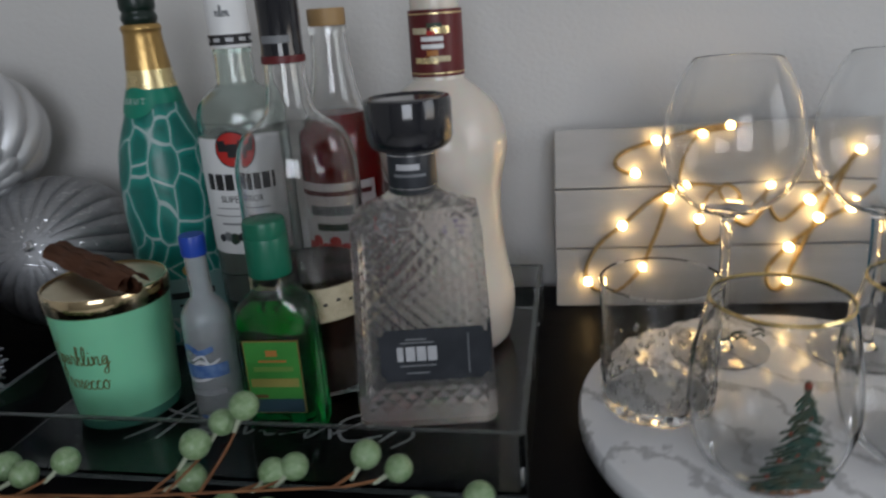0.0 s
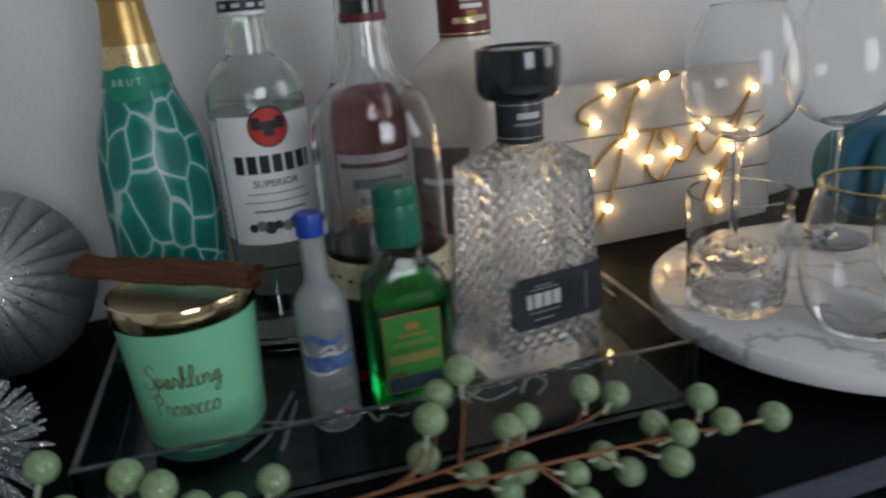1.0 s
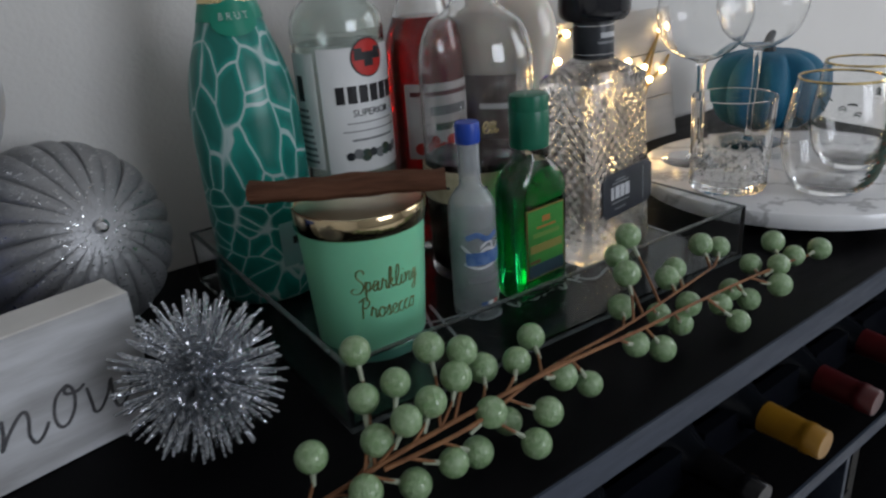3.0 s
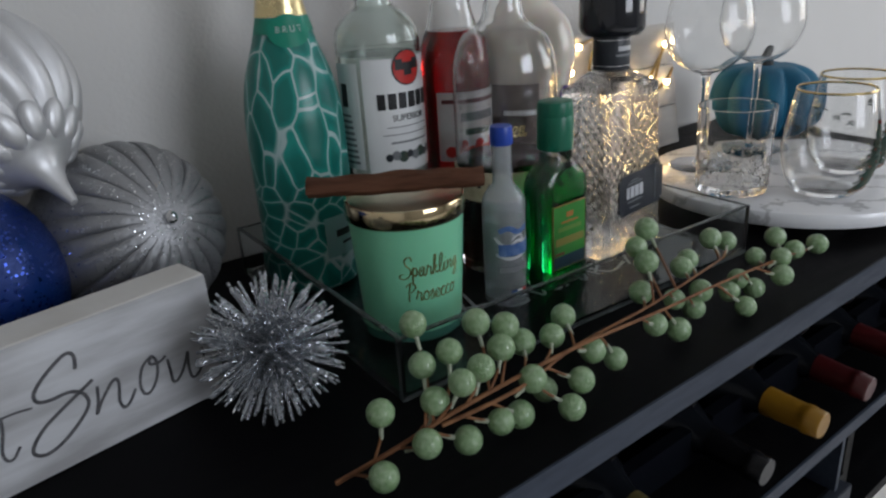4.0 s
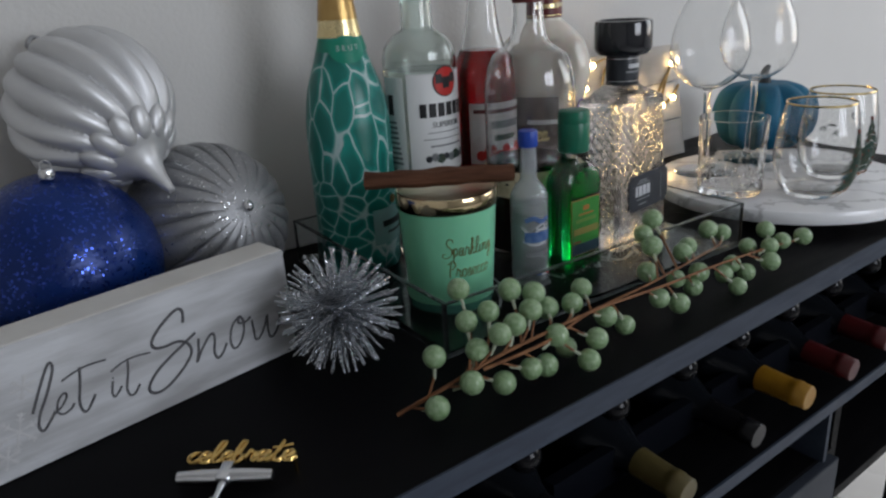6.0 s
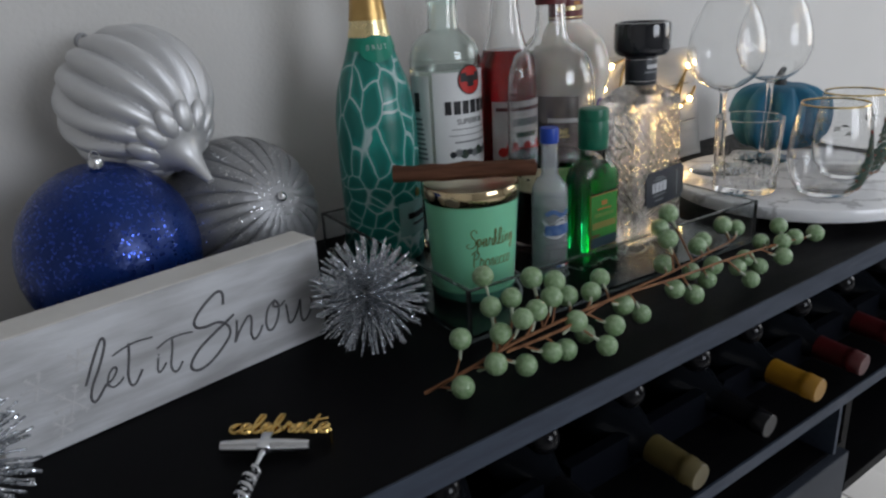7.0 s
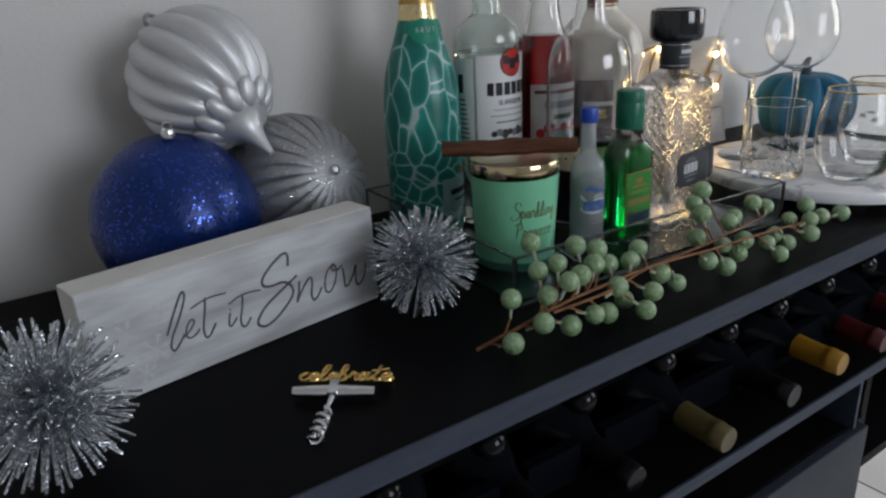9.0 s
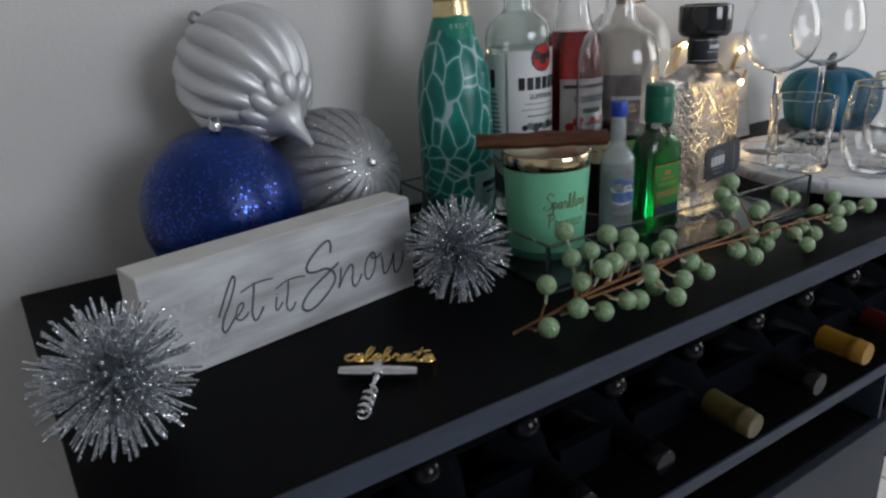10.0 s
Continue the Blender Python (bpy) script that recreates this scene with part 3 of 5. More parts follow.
for x, foil, words, back in LOWER:
    wine_bottle(foil, words, x, 0.7145, FRONT + back, 0, 1.0 if foil == YELLOWFOIL else 2.9)
UPPER = (-0.640, -0.540, -0.438, -0.332, -0.221, -0.119, -0.027, 0.0715, 0.170, 0.270, 0.370)
for x in UPPER:
    wine_bottle(BLACKFOIL, "dark glass wine bottle with glossy black foil in upper rack row", x, 0.7930, FRONT + 0.054, 0, 6.5, 0.82)
RAILFACE = material("rail_face", (0.003, 0.0035, 0.006), 0.55, gloss=0.04, other=(0.003, 0.004, 0.006), scale=20, bump=0.1)
part("neck_rail", neck_rail(FRONT + 0.066, 0.678, 0.7160, [(x, 0.7045) for x, f_, w_, b_ in LOWER], 0.0163), RAILFACE, cab, "notched rail that carries the bottle necks", smooth=False)
part("neck_rail", neck_rail(FRONT + 0.104, 0.7300, 0.7680, [(x, 0.7655) for x in UPPER], 0.0163), BLACKWOOD, cab, smooth=False)

# ---- clear tray ----
TX0, TX1, TY0, TY1, TTOP = -0.376, 0.000, 0.371, 0.659, 0.897
TRAY_FLOOR = TABLE + 0.0055
tray = thing("acrylic_tray", pose(TX1, TY0, 0, 0, 0, -2.8) @ pose(-TX1, -TY0, 0), "clear acrylic serving tray with etched script holding bottles", "tray")
part("base", box(TX0 + 0.004, TX1 - 0.004, TY0 + 0.004, TY1 - 0.004, TABLE + 0.0005, TRAY_FLOOR), ACRYLIC_THIN, tray, smooth=False)
part("front_wall", box(TX0, TX1, TY0, TY0 + 0.004, TABLE + 0.0005, TTOP, 0.0006), ACRYLIC, tray, smooth=False)
part("back_wall", box(TX0, TX1, TY1 - 0.004, TY1, TABLE + 0.0005, TTOP, 0.0006), ACRYLIC, tray, smooth=False)
part("side_wall", box(TX0, TX0 + 0.004, TY0 + 0.004, TY1 - 0.004, TABLE + 0.0005, TTOP, 0.0006), ACRYLIC, tray, smooth=False)


def handled_wall():
    """The end wall with its slot for the hand, as one sheet with a hole."""
    bm = bmesh.new()
    y0, y1, z0, z1 = TY0 + 0.004, TY1 - 0.004, TABLE + 0.0005, TTOP
    ya, yb, za, zb = 0.475, 0.575, 0.872, 0.887
    ys, zs = (y0, ya, yb, y1), (z0, za, zb, z1)
    grid = [[[bm.verts.new((x, y, z)) for z in zs] for y in ys] for x in (TX1 - 0.004, TX1)]
    for i in range(3):
        for k in range(3):
            if (i, k) == (1, 1):
                continue
            for g in grid:
                bm.faces.new((g[i][k], g[i + 1][k], g[i + 1][k + 1], g[i][k + 1]))
    a, b = grid
    rim = [(0, 0), (1, 0), (2, 0), (3, 0), (3, 1), (3, 2), (3, 3), (2, 3), (1, 3), (0, 3), (0, 2), (0, 1)]
    hole = [(1, 1), (2, 1), (2, 2), (1, 2)]
    for loop in (rim, hole):
        for (i, k), (p, q) in zip(loop, loop[1:] + loop[:1]):
            bm.faces.new((a[i][k], a[p][q], b[p][q], b[i][k]))
    return bm


for x0, x1, y0, y1 in ((TX0, TX1, TY0 + 0.0003, TY0 + 0.0037), (TX0, TX1, TY1 - 0.0037, TY1 - 0.0003), (TX0 + 0.0003, TX0 + 0.0037, TY0 + 0.004, TY1 - 0.004), (TX1 - 0.0037, TX1 - 0.0003, TY0 + 0.004, TY1 - 0.004)):
    part("rim", box(x0, x1, y0, y1, TTOP + 0.0001, TTOP + 0.0006), ACRYLIC_EDGE, tray, "pale sawn edge", smooth=False)
for x in (TX0 - 0.0004, TX1 + 0.0001):
    for y in (TY0 + 0.0003, TY1 - 0.0037):
        part("corner_edge", box(x, x + 0.0003, y, y + 0.0034, TABLE + 0.001, TTOP), ACRYLIC_EDGE, tray, smooth=False)
part("base_edge", box(TX0, TX1, TY0 - 0.0004, TY0 - 0.0001, TABLE + 0.001, TABLE + 0.0045), ACRYLIC_EDGE, tray, smooth=False)
part("handle_wall", handled_wall(), ACRYLIC, tray, "end wall with a hand slot", smooth=False)
ETCH = material("etched_white", (0.31, 0.33, 0.34), 0.6, other=(0.24, 0.26, 0.27), scale=60)
for run in ("-.292,.412 -.276,.432 -.264,.462 -.256,.484", "-.282,.452 -.262,.444 -.240,.440", "-.268,.414 -.262,.438 -.254,.470", "-.240,.430 -.230,.440 -.236,.446 -.243,.438 -.236,.424 -.222,.424",
            "-.222,.424 -.210,.440 -.204,.424 -.194,.438 -.188,.424 -.178,.430", "-.178,.424 -.162,.440 -.158,.422 -.146,.436 -.140,.422", "-.140,.428 -.120,.444 -.126,.452 -.138,.440 -.128,.420 -.104,.428", "-.104,.420 -.090,.440 -.082,.428 -.094,.414"):
    pts = [tuple(float(q) for q in pair.split(",")) for pair in run.split()]
    part("etched_stroke", tube(smoothed([(x, y, TRAY_FLOOR + 0.0004) for x, y in pts], 6), 0.0013, 6, flat=0.15), ETCH, tray)
B0 = TRAY_FLOOR + 0.0005

# ---- bottles in the tray ----
# sparkling wine
champ = thing("sparkling_wine_bottle", pose(-0.319, 0.611, B0), "teal sparkling wine bottle with pale veins and gold foil", "bottle")
cp = profile([(0.035, 0.0), (0.0408, 0.004), (0.0413, 0.03), (0.0418, 0.09), (0.0416, 0.140), (0.0392, 0.166), (0.0348, 0.186), (0.0272, 0.207), (0.0215, 0.226), (0.0203, 0.232)], 4)
part("body", lathe([(0, 0)] + cp + [(0, 0.232)], 64), TEAL, champ)
part("pale_collar", lathe([(0, 0.2300), (0.0212, 0.2300), (0.0198, 0.2365), (0.0185, 0.2460), (0, 0.246)], 48), PALEGOLD, champ, "crinkled pale gold foil collar")
part("foil", lathe([(0, 0.2455)] + profile([(0.0188, 0.2455), (0.0170, 0.260), (0.0156, 0.274), (0.0168, 0.2785), (0.0155, 0.282)], 4) + [(0, 0.282)], 48), GOLDFOIL, champ, "dull gold neck foil")
part("stopper", lathe([(0, 0.281)] + profile([(0.0125, 0.281), (0.0150, 0.287), (0.0132, 0.292), (0.0148, 0.296), (0.0145, 0.308), (0.012, 0.313)], 3) + [(0, 0.313)], 40), DARKGREEN, champ, "dark green stopper")
part("neck_label", patch(0.0247, 0.2175, 0.2295, -95, 100, 0.0006, 40, 0.0211), TEALNECK, champ, "green neck label")
seal_disc = lathe([(0, 0.0), (0.0125, 0.0), (0.0125, 0.0012), (0.008, 0.0012), (0, 0.0012)], 36)
bmesh.ops.scale(seal_disc, vec=(1.45, 1.0, 1.0), verts=seal_disc.verts)
neck_seal = part("neck_seal", wrapped(seal_disc, 0.0256, 0.2195, -14), TEALNECK, champ)
for v in neck_seal.data.vertices:
    k = 1.0 - (v.co.z - 0.2135) * 11.6
    v.co.x, v.co.y = v.co.x * k, v.co.y * k
word = part("lettering", wrapped(printed("B R U T", 0.0072), 0.0270, 0.2205, -14), SILVERINK, champ, smooth=False)
for v in word.data.vertices:
    k = 1.0 - (v.co.z - 0.2135) * 11.6
    v.co.x, v.co.y = v.co.x * k, v.co.y * k
part("front_label", patch(0.0420, 0.030, 0.066, -8, 72, 0.0005), material("teal_grey_label", (0.20, 0.32, 0.31), 0.45, other=(0.17, 0.34, 0.32), scale=50), champ, "pale teal front label with dark marks")
for z, w, h in ((0.0475, 26, 0.006), (0.040, 18, 0.0022)):
    part("label_bar", patch(0.0425, z, z + h, 32 - w, 32 + w, 0.0004), INK, champ)
part("crest", disc_patch(0.0422, 0.073, 30, 0.0045), GOLDFOIL, champ)

# white rum
rum = thing("white_rum_bottle", pose(-0.237, 0.599, B0), "clear white rum bottle with white label and red seal", "bottle")
rp = profile([(0.0345, 0.0), (0.0372, 0.004), (0.0375, 0.05), (0.0375, 0.185), (0.0372, 0.203), (0.0338, 0.2155), (0.0250, 0.2250), (0.0180, 0.2300), (0.0162, 0.2350), (0.0155, 0.262)], 5)
part("glass", vessel(rp, 0.0022, 0.006, 56), AQUA, rum)
part("rum", filling(rp, 0.0022, 0.006, 0.192, 56), SPIRIT, rum)
RA = 5
part("label", patch(0.0377, 0.092, 0.190, RA - 62, RA + 62, 0.0004, 40), PAPER, rum, "white paper label")
part("side_label", patch(0.0377, 0.095, 0.187, RA - 112, RA - 68, 0.0004), PAPER, rum, "narrow white side label")
part("seal_ring", disc_patch(0.0382, 0.1815, RA, 0.0150, 0.0004), INK, rum)
part("seal", disc_patch(0.0387, 0.1815, RA, 0.0138, 0.0004), REDINK, rum, "round red seal")
for a, w, h, z in ((-11, 9, 0.006, 0.183), (11, 9, 0.006, 0.183), (0, 6, 0.011, 0.1805), (-16, 5, 0.004, 0.187), (16, 5, 0.004, 0.187)):
    part("emblem", patch(0.0392, z - h / 2, z + h / 2, RA + a * 0.8 - w, RA + a * 0.8 + w, 0.0003, 8), INK, rum)
for i in range(7):
    w = (7.6, 8.2, 8.2, 8.2, 8.0, 8.0, 3.0)[i]
    a = RA - 44 + i * 14.2
    block = patch(0.0382, 0.1475, 0.1610, a, a + w * 1.36, 0.0004, 8)
    part("brand_bar", block, INK, rum)
part("lettering", wrapped(printed("SUPERIOR", 0.0078), 0.0383, 0.1395, RA), INK, rum, smooth=False)
for z, w in ((0.1315, 34), (0.1250, 40)):
    part("label_bar", patch(0.0382, z, z + 0.0008, RA - w, RA + w, 0.0003), GREYINK, rum)
part("label_bar", patch(0.0382, 0.1175, 0.1192, RA - 30, RA + 30, 0.0003), GREYINK, rum)
for k in range(8):
    part("crest_bar", disc_patch(0.0381, 0.1055 + 0.0016 * (k % 2), RA - 34 + 9.7 * k, 0.0034 + 0.0008 * (k % 3)), (DARKLABEL, GREYINK, TREEGREEN)[k % 3], rum)
part("side_bar", patch(0.0382, 0.150, 0.170, RA - 100, RA - 88, 0.0003), INK, rum)
for k in range(9):
    part("side_bar", patch(0.0382, 0.100 + 0.0052 * k, 0.1022 + 0.0052 * k, RA - 106, RA - 76 - (k * 37 % 9), 0.0003, 6), GREYINK, rum)
part("bead", lathe([(0, 0.2555), (0.0158, 0.2555), (0.0162, 0.2570), (0.0158, 0.2585), (0, 0.2585)], 40), AQUA, rum)
part("cap", lathe([(0, 0.2595), (0.0166, 0.2595), (0.0168, 0.261), (0.0168, 0.3085), (0.0160, 0.3098), (0, 0.3098)], 48), PAPER, rum, "white screw cap")
part("cap_band", patch(0.0169, 0.2620, 0.2700, -180, 180, 0.0003, 48), INK, rum, "black band with pale marks")
for k in range(10):
    part("cap_mark", patch(0.01725, 0.2645, 0.2675, -170 + 36 * k, -150 + 36 * k, 0.0003, 6), WHITEINK, rum)
part("cap_script", wrapped(script("nlen", 0.004, 0.0005, 0.3), 0.0171, 0.284, 10), GREYINK, rum)

# red liqueur behind
red = thing("red_liqueur_bottle", pose(-0.154, 0.5975, B0), "clear bottle of bright red liqueur with tan cap", "bottle")
dp = profile([(0.031, 0.0), (0.0335, 0.004), (0.0340, 0.10), (0.0340, 0.165), (0.0320, 0.185), (0.0255, 0.202), (0.0195, 0.222), (0.0160, 0.245), (0.0142, 0.268)], 5)
part("glass", vessel(dp, 0.0022, 0.006, 48), GLASS, red)
part("liqueur", filling(dp, 0.0022, 0.006, 0.203, 48), REDLIQ, red)
part("lip", lathe([(0, 0.2655), (0.0158, 0.2655), (0.0160, 0.270), (0.0152, 0.2715), (0, 0.2715)], 40), GLASS, red)
part("cap", lathe([(0, 0.2717), (0.0150, 0.2717), (0.0152, 0.273), (0.0152, 0.2835), (0.0145, 0.2850), (0, 0.2850)], 40), TANCAP, red, "tan screw cap")
part("label", patch(0.0342, 0.085, 0.150, -68, 62, 0.0005, 32), material("fruit_label", (0.60, 0.585, 0.58), 0.5, other=(0.52, 0.46, 0.46), scale=40), red, "white and red fruit label")
part("label_border", patch(0.0347, 0.1395, 0.1435, -60, 55, 0.0003), CREAMRED, red)
for k in range(7):
    part("fruit_spot", disc_patch(0.0347, 0.094 + 0.006 * (k % 2), -48 + 15 * k, 0.0055), REDINK, red)
part("leaf_bar", patch(0.0347, 0.110, 0.116, -30, 20, 0.0003), TREEGREEN, red)
part("brand_bar", patch(0.0347, 0.123, 0.131, -40, 34, 0.0003), GREYINK, red)

# broad rum bottle with a woven band
zac = thing("aged_rum_bottle", pose(-0.165, 0.514, B0), "broad clear rum bottle nearly empty with woven band", "bottle")
zp = profile([(0.041, 0.0), (0.0448, 0.005), (0.0452, 0.06), (0.0452, 0.160), (0.0440, 0.182), (0.0375, 0.200), (0.0260, 0.209), (0.0185, 0.217), (0.0155, 0.232), (0.0143, 0.252), (0.0140, 0.268)], 5)
part("glass", vessel(zp, 0.0026, 0.009, 56), GLASS, zac)
part("rum", filling(zp, 0.0026, 0.009, 0.099, 56), DARKRUM, zac)
part("woven_band", patch(0.0454, 0.068, 0.094, -180, 180, 0.0014, 64), WICKER, zac, "plaited straw-coloured band")
for k in range(28):
    part("plait_mark", patch(0.0468, 0.0805 + 0.002 * (k % 2), 0.0825 + 0.002 * (k % 2), -176 + 12.6 * k, -172 + 12.6 * k, 0.0004, 3), INK, zac)
part("neck_sleeve", lathe([(0, 0.250), (0.0152, 0.250), (0.0146, 0.262), (0.0148, 0.292), (0.0155, 0.2945), (0.0150, 0.315), (0.0138, 0.317), (0, 0.317)], 40), BLACKCAP, zac, "black neck sleeve and stopper")
part("sleeve_border", patch(0.01535, 0.2505, 0.2555, -180, 180, 0.0002, 40), CREAMRED, zac)
part("sleeve_mark", patch(0.0151, 0.2640, 0.2690, -42, 42, 0.0003), GREYINK, zac)
part("gold_script", wrapped(script("ea", 0.0085, 0.0008, 0.3), 0.0455, 0.125, -28), PALEGOLD, zac, "gold printed flourish")

# cream liqueur
cream = thing("cream_liqueur_bottle", pose(-0.066, 0.594, B0), "cream-coloured waisted liqueur bottle with maroon neck label", "bottle")
kp = profile([(0.046, 0.0), (0.0505, 0.006), (0.0545, 0.025), (0.0550, 0.045), (0.0490, 0.080), (0.0462, 0.110), (0.0470, 0.140), (0.0520, 0.162), (0.0525, 0.180), (0.0455, 0.202), (0.0320, 0.217), (0.0222, 0.225), (0.0205, 0.232), (0.0200, 0.278)], 5)
part("body", lathe([(0, 0)] + kp + [(0, 0.278)], 64), CREAM, cream)
part("waist_ring", lathe([(0.0462, 0.150), (0.0496, 0.1525), (0.0500, 0.155), (0.0470, 0.157)], 64, True), CREAM, cream)
part("neck_label", patch(0.0206, 0.2290, 0.2790, -180, 180, 0.0006, 56), CREAMRED, cream, "maroon neck label with gold lines")
for z in (0.2312, 0.2755):
    part("gold_line", patch(0.0212, z, z + 0.0010, -180, 180, 0.0003, 48), PALEGOLD, cream)
for a, z, w, h, mm in ((-18, 0.2415, 26, 0.0045, PALEGOLD), (14, 0.2425, 22, 0.0042, WICKER), (-30, 0.2635, 18, 0.0045, WICKER), (16, 0.2640, 20, 0.0055, PALEGOLD), (4, 0.2675, 16, 0.0035, TREEGREEN), (-2, 0.2470, 12, 0.004, ORANGEINK), (-4, 0.2620, 9, 0.003, REDINK)):
    part("fruit_mark", patch(0.0212, z - h / 2, z + h / 2, a - w, a + w, 0.0003, 8), mm, cream)
for z in (0.2575, 0.2520):
    part("label_bar", patch(0.0212, z - 0.0017, z + 0.0017, -26, 22, 0.0003, 8), PAPER, cream)
part("cap", lathe([(0, 0.2785), (0.0190, 0.2785), (0.0192, 0.280), (0.0192, 0.300), (0.0180, 0.302), (0, 0.302)], 48), CREAM, cream)
part("front_label", patch(0.0506, 0.076, 0.148, -84, -22, 0.0006), material("brown_side_label", (0.19, 0.15, 0.14), 0.4, other=(0.13, 0.10, 0.10), scale=30), cream, "dark brown side label")
part("label_bar", patch(0.0513, 0.118, 0.123, -66, -22, 0.0003), PAPER, cream)
part("red_flower", disc_patch(0.0500, 0.063, 22, 0.0115), REDINK, cream)
part("purple_seal", disc_patch(0.0475, 0.131, 18, 0.0100), material("violet_seal", (0.10, 0.05, 0.30), 0.4), cream)
part("seal_face", disc_patch(0.0481, 0.1305, 18, 0.0072), CREAM, cream)

# agave spirit in the faceted bottle
AG = thing("faceted_spirit_bottle", pose(-0.0725, 0.4745, B0, 0, 0, 7), "faceted clear glass spirit bottle with black cap and label", "bottle")


def faceted(w0, d0, w1, d1, h, cell, depth):
    """A tapered four-sided bottle whose walls are a field of small pyramids between plain corner strips."""
    bm = bmesh.new()
    nz = int(h / cell)
    def ring(k, shrink=0.0):
        f = k / nz
        w, d = (w0 + (w1 - w0) * f) / 2 - shrink, (d0 + (d1 - d0) * f) / 2 - shrink
        z = 0.006 + (h - 0.006) * f
        pts = []
        for side, (length, off, ux, uy) in enumerate(((w, d, (1, 0), (0, -1)), (d, w, (0, 1), (1, 0)), (w, d, (-1, 0), (0, 1)), (d, w, (0, -1), (-1, 0)))):
            n = 17 if side % 2 == 0 else 11
            for i in range(n):
                t = -1 + 2 * (i + 0.5) / n
                inner = 1 <= i <= n - 2 and 1 < k < nz - 1
                out = depth * (0.5 if (i + k) % 2 else -0.5) if inner else 0.0
                cut = 0.94 if i in (0, n - 1) else 1.0
                pts.append((ux[0] * length * t * cut + uy[0] * (off + out), ux[1] * length * t * cut + uy[1] * (off + out), z))
        return [bm.verts.new(p) for p in pts]
    rings = [ring(k) for k in range(nz + 1)]
    n = len(rings[0])
    low = [bm.verts.new((v.co.x * 0.95, v.co.y * 0.95, 0.0)) for v in rings[0]]
    rings.insert(0, low)
    for k, (a, b) in enumerate(zip(rings, rings[1:])):
        for i in range(n):
            j = (i + 1) % n
            if (i + k) % 2:
                bm.faces.new((a[i], a[j], b[j]))
                bm.faces.new((a[i], b[j], b[i]))
            else:
                bm.faces.new((a[i], a[j], b[i]))
                bm.faces.new((a[j], b[j], b[i]))
    last = rings[-1]
    for r, z in ((0.034, h + 0.007), (0.022, h + 0.011), (0.0165, h + 0.016)):
        nxt = []
        for i in range(n):
            v = last[i].co
            a = math.atan2(v.y, v.x)
            nxt.append(bm.verts.new((r * math.cos(a), r * math.sin(a) * (0.8 if r > 0.03 else 1.0), z)))
        for i in range(n):
            bm.faces.new((last[i], last[(i + 1) % n], nxt[(i + 1) % n], nxt[i]))
        last = nxt
    bm.faces.new(last)
    bm.faces.new(low[::-1])
    return bm


part("glass", faceted(0.098, 0.062, 0.085, 0.052, 0.150, 0.0056, 0.0018), CUTGLASS, AG, "clear glass cut in small pyramids", smooth=False)
part("neck_band", lathe([(0, 0.164), (0.0158, 0.164), (0.0164, 0.166), (0.0164, 0.193), (0.0158, 0.195), (0, 0.195)], 48), DARKLABEL, AG, "charcoal neck band")
for z in (0.1685, 0.1905):
    part("silver_line", patch(0.0165, z, z + 0.0007, -180, 180, 0.0002, 48), CHROME, AG)
part("neck_mark", patch(0.0165, 0.1815, 0.1855, -36, 20, 0.0002), WHITEINK, AG)
part("neck_mark", patch(0.0165, 0.1770, 0.1788, -44, 34, 0.0002), GREYINK, AG)
part("cap", lathe([(0, 0.1945), (0.0245, 0.1945), (0.0275, 0.1975), (0.0288, 0.2015), (0.0288, 0.2240), (0.0278, 0.2268), (0.0250, 0.2275), (0.0240, 0.2262), (0, 0.2258)], 24), BLACKCAP, AG, "faceted glossy black cap")


def tilted(x0, x1, z0, z1, thick, y_of):
    bm = bmesh.new()
    vs = [bm.verts.new((x, y_of(z) - d, z)) for d in (0, thick) for x, z in ((x0, z0), (x1, z0), (x1, z1), (x0, z1))]
    for f in ((0, 1, 2, 3), (4, 5, 6, 7), (0, 1, 5, 4), (1, 2, 6, 5), (2, 3, 7, 6), (3, 0, 4, 7)):
        bm.faces.new([vs[i] for i in f])
    return bm


face = lambda z: -(0.062 + (0.052 - 0.062) * z / 0.150) / 2 - 0.0014
plate = tilted(-0.0305, 0.0445, 0.0375, 0.0755, 0.0012, face)
bmesh.ops.bevel(plate, geom=[e for e in plate.edges if abs(e.verts[0].co.x - e.verts[1].co.x) < 1e-6 and abs(e.verts[0].co.z - e.verts[1].co.z) < 1e-6], offset=0.004, segments=3, affect="EDGES")
part("label", plate, DARKLABEL, AG, "charcoal label with pale marks")
for k, (x, w) in enumerate(((-0.0185, 0.0042), (-0.0125, 0.0062), (-0.0050, 0.0062), (0.0025, 0.0062))):
    part("brand_bar", tilted(x, x + w, 0.0525, 0.0630, 0.0004, lambda z: face(z) - 0.0012), WHITEINK, AG)
for x0, x1, z in ((-0.017, 0.008, 0.0485), (-0.013, 0.003, 0.0430), (-0.012, 0.002, 0.0680), (-0.016, 0.007, 0.0655)):
    part("label_bar", tilted(x0, x1, z, z + 0.0010, 0.0004, lambda z: face(z) - 0.0012), GREYINK, AG)
part("label_bar", tilted(0.0300, 0.0308, 0.042, 0.071, 0.0004, lambda z: face(z) - 0.0012), GREYINK, AG)
part("side_label", box(0.0440, 0.0462, -0.0265, -0.006, 0.0375, 0.0755), DARKLABEL, AG)

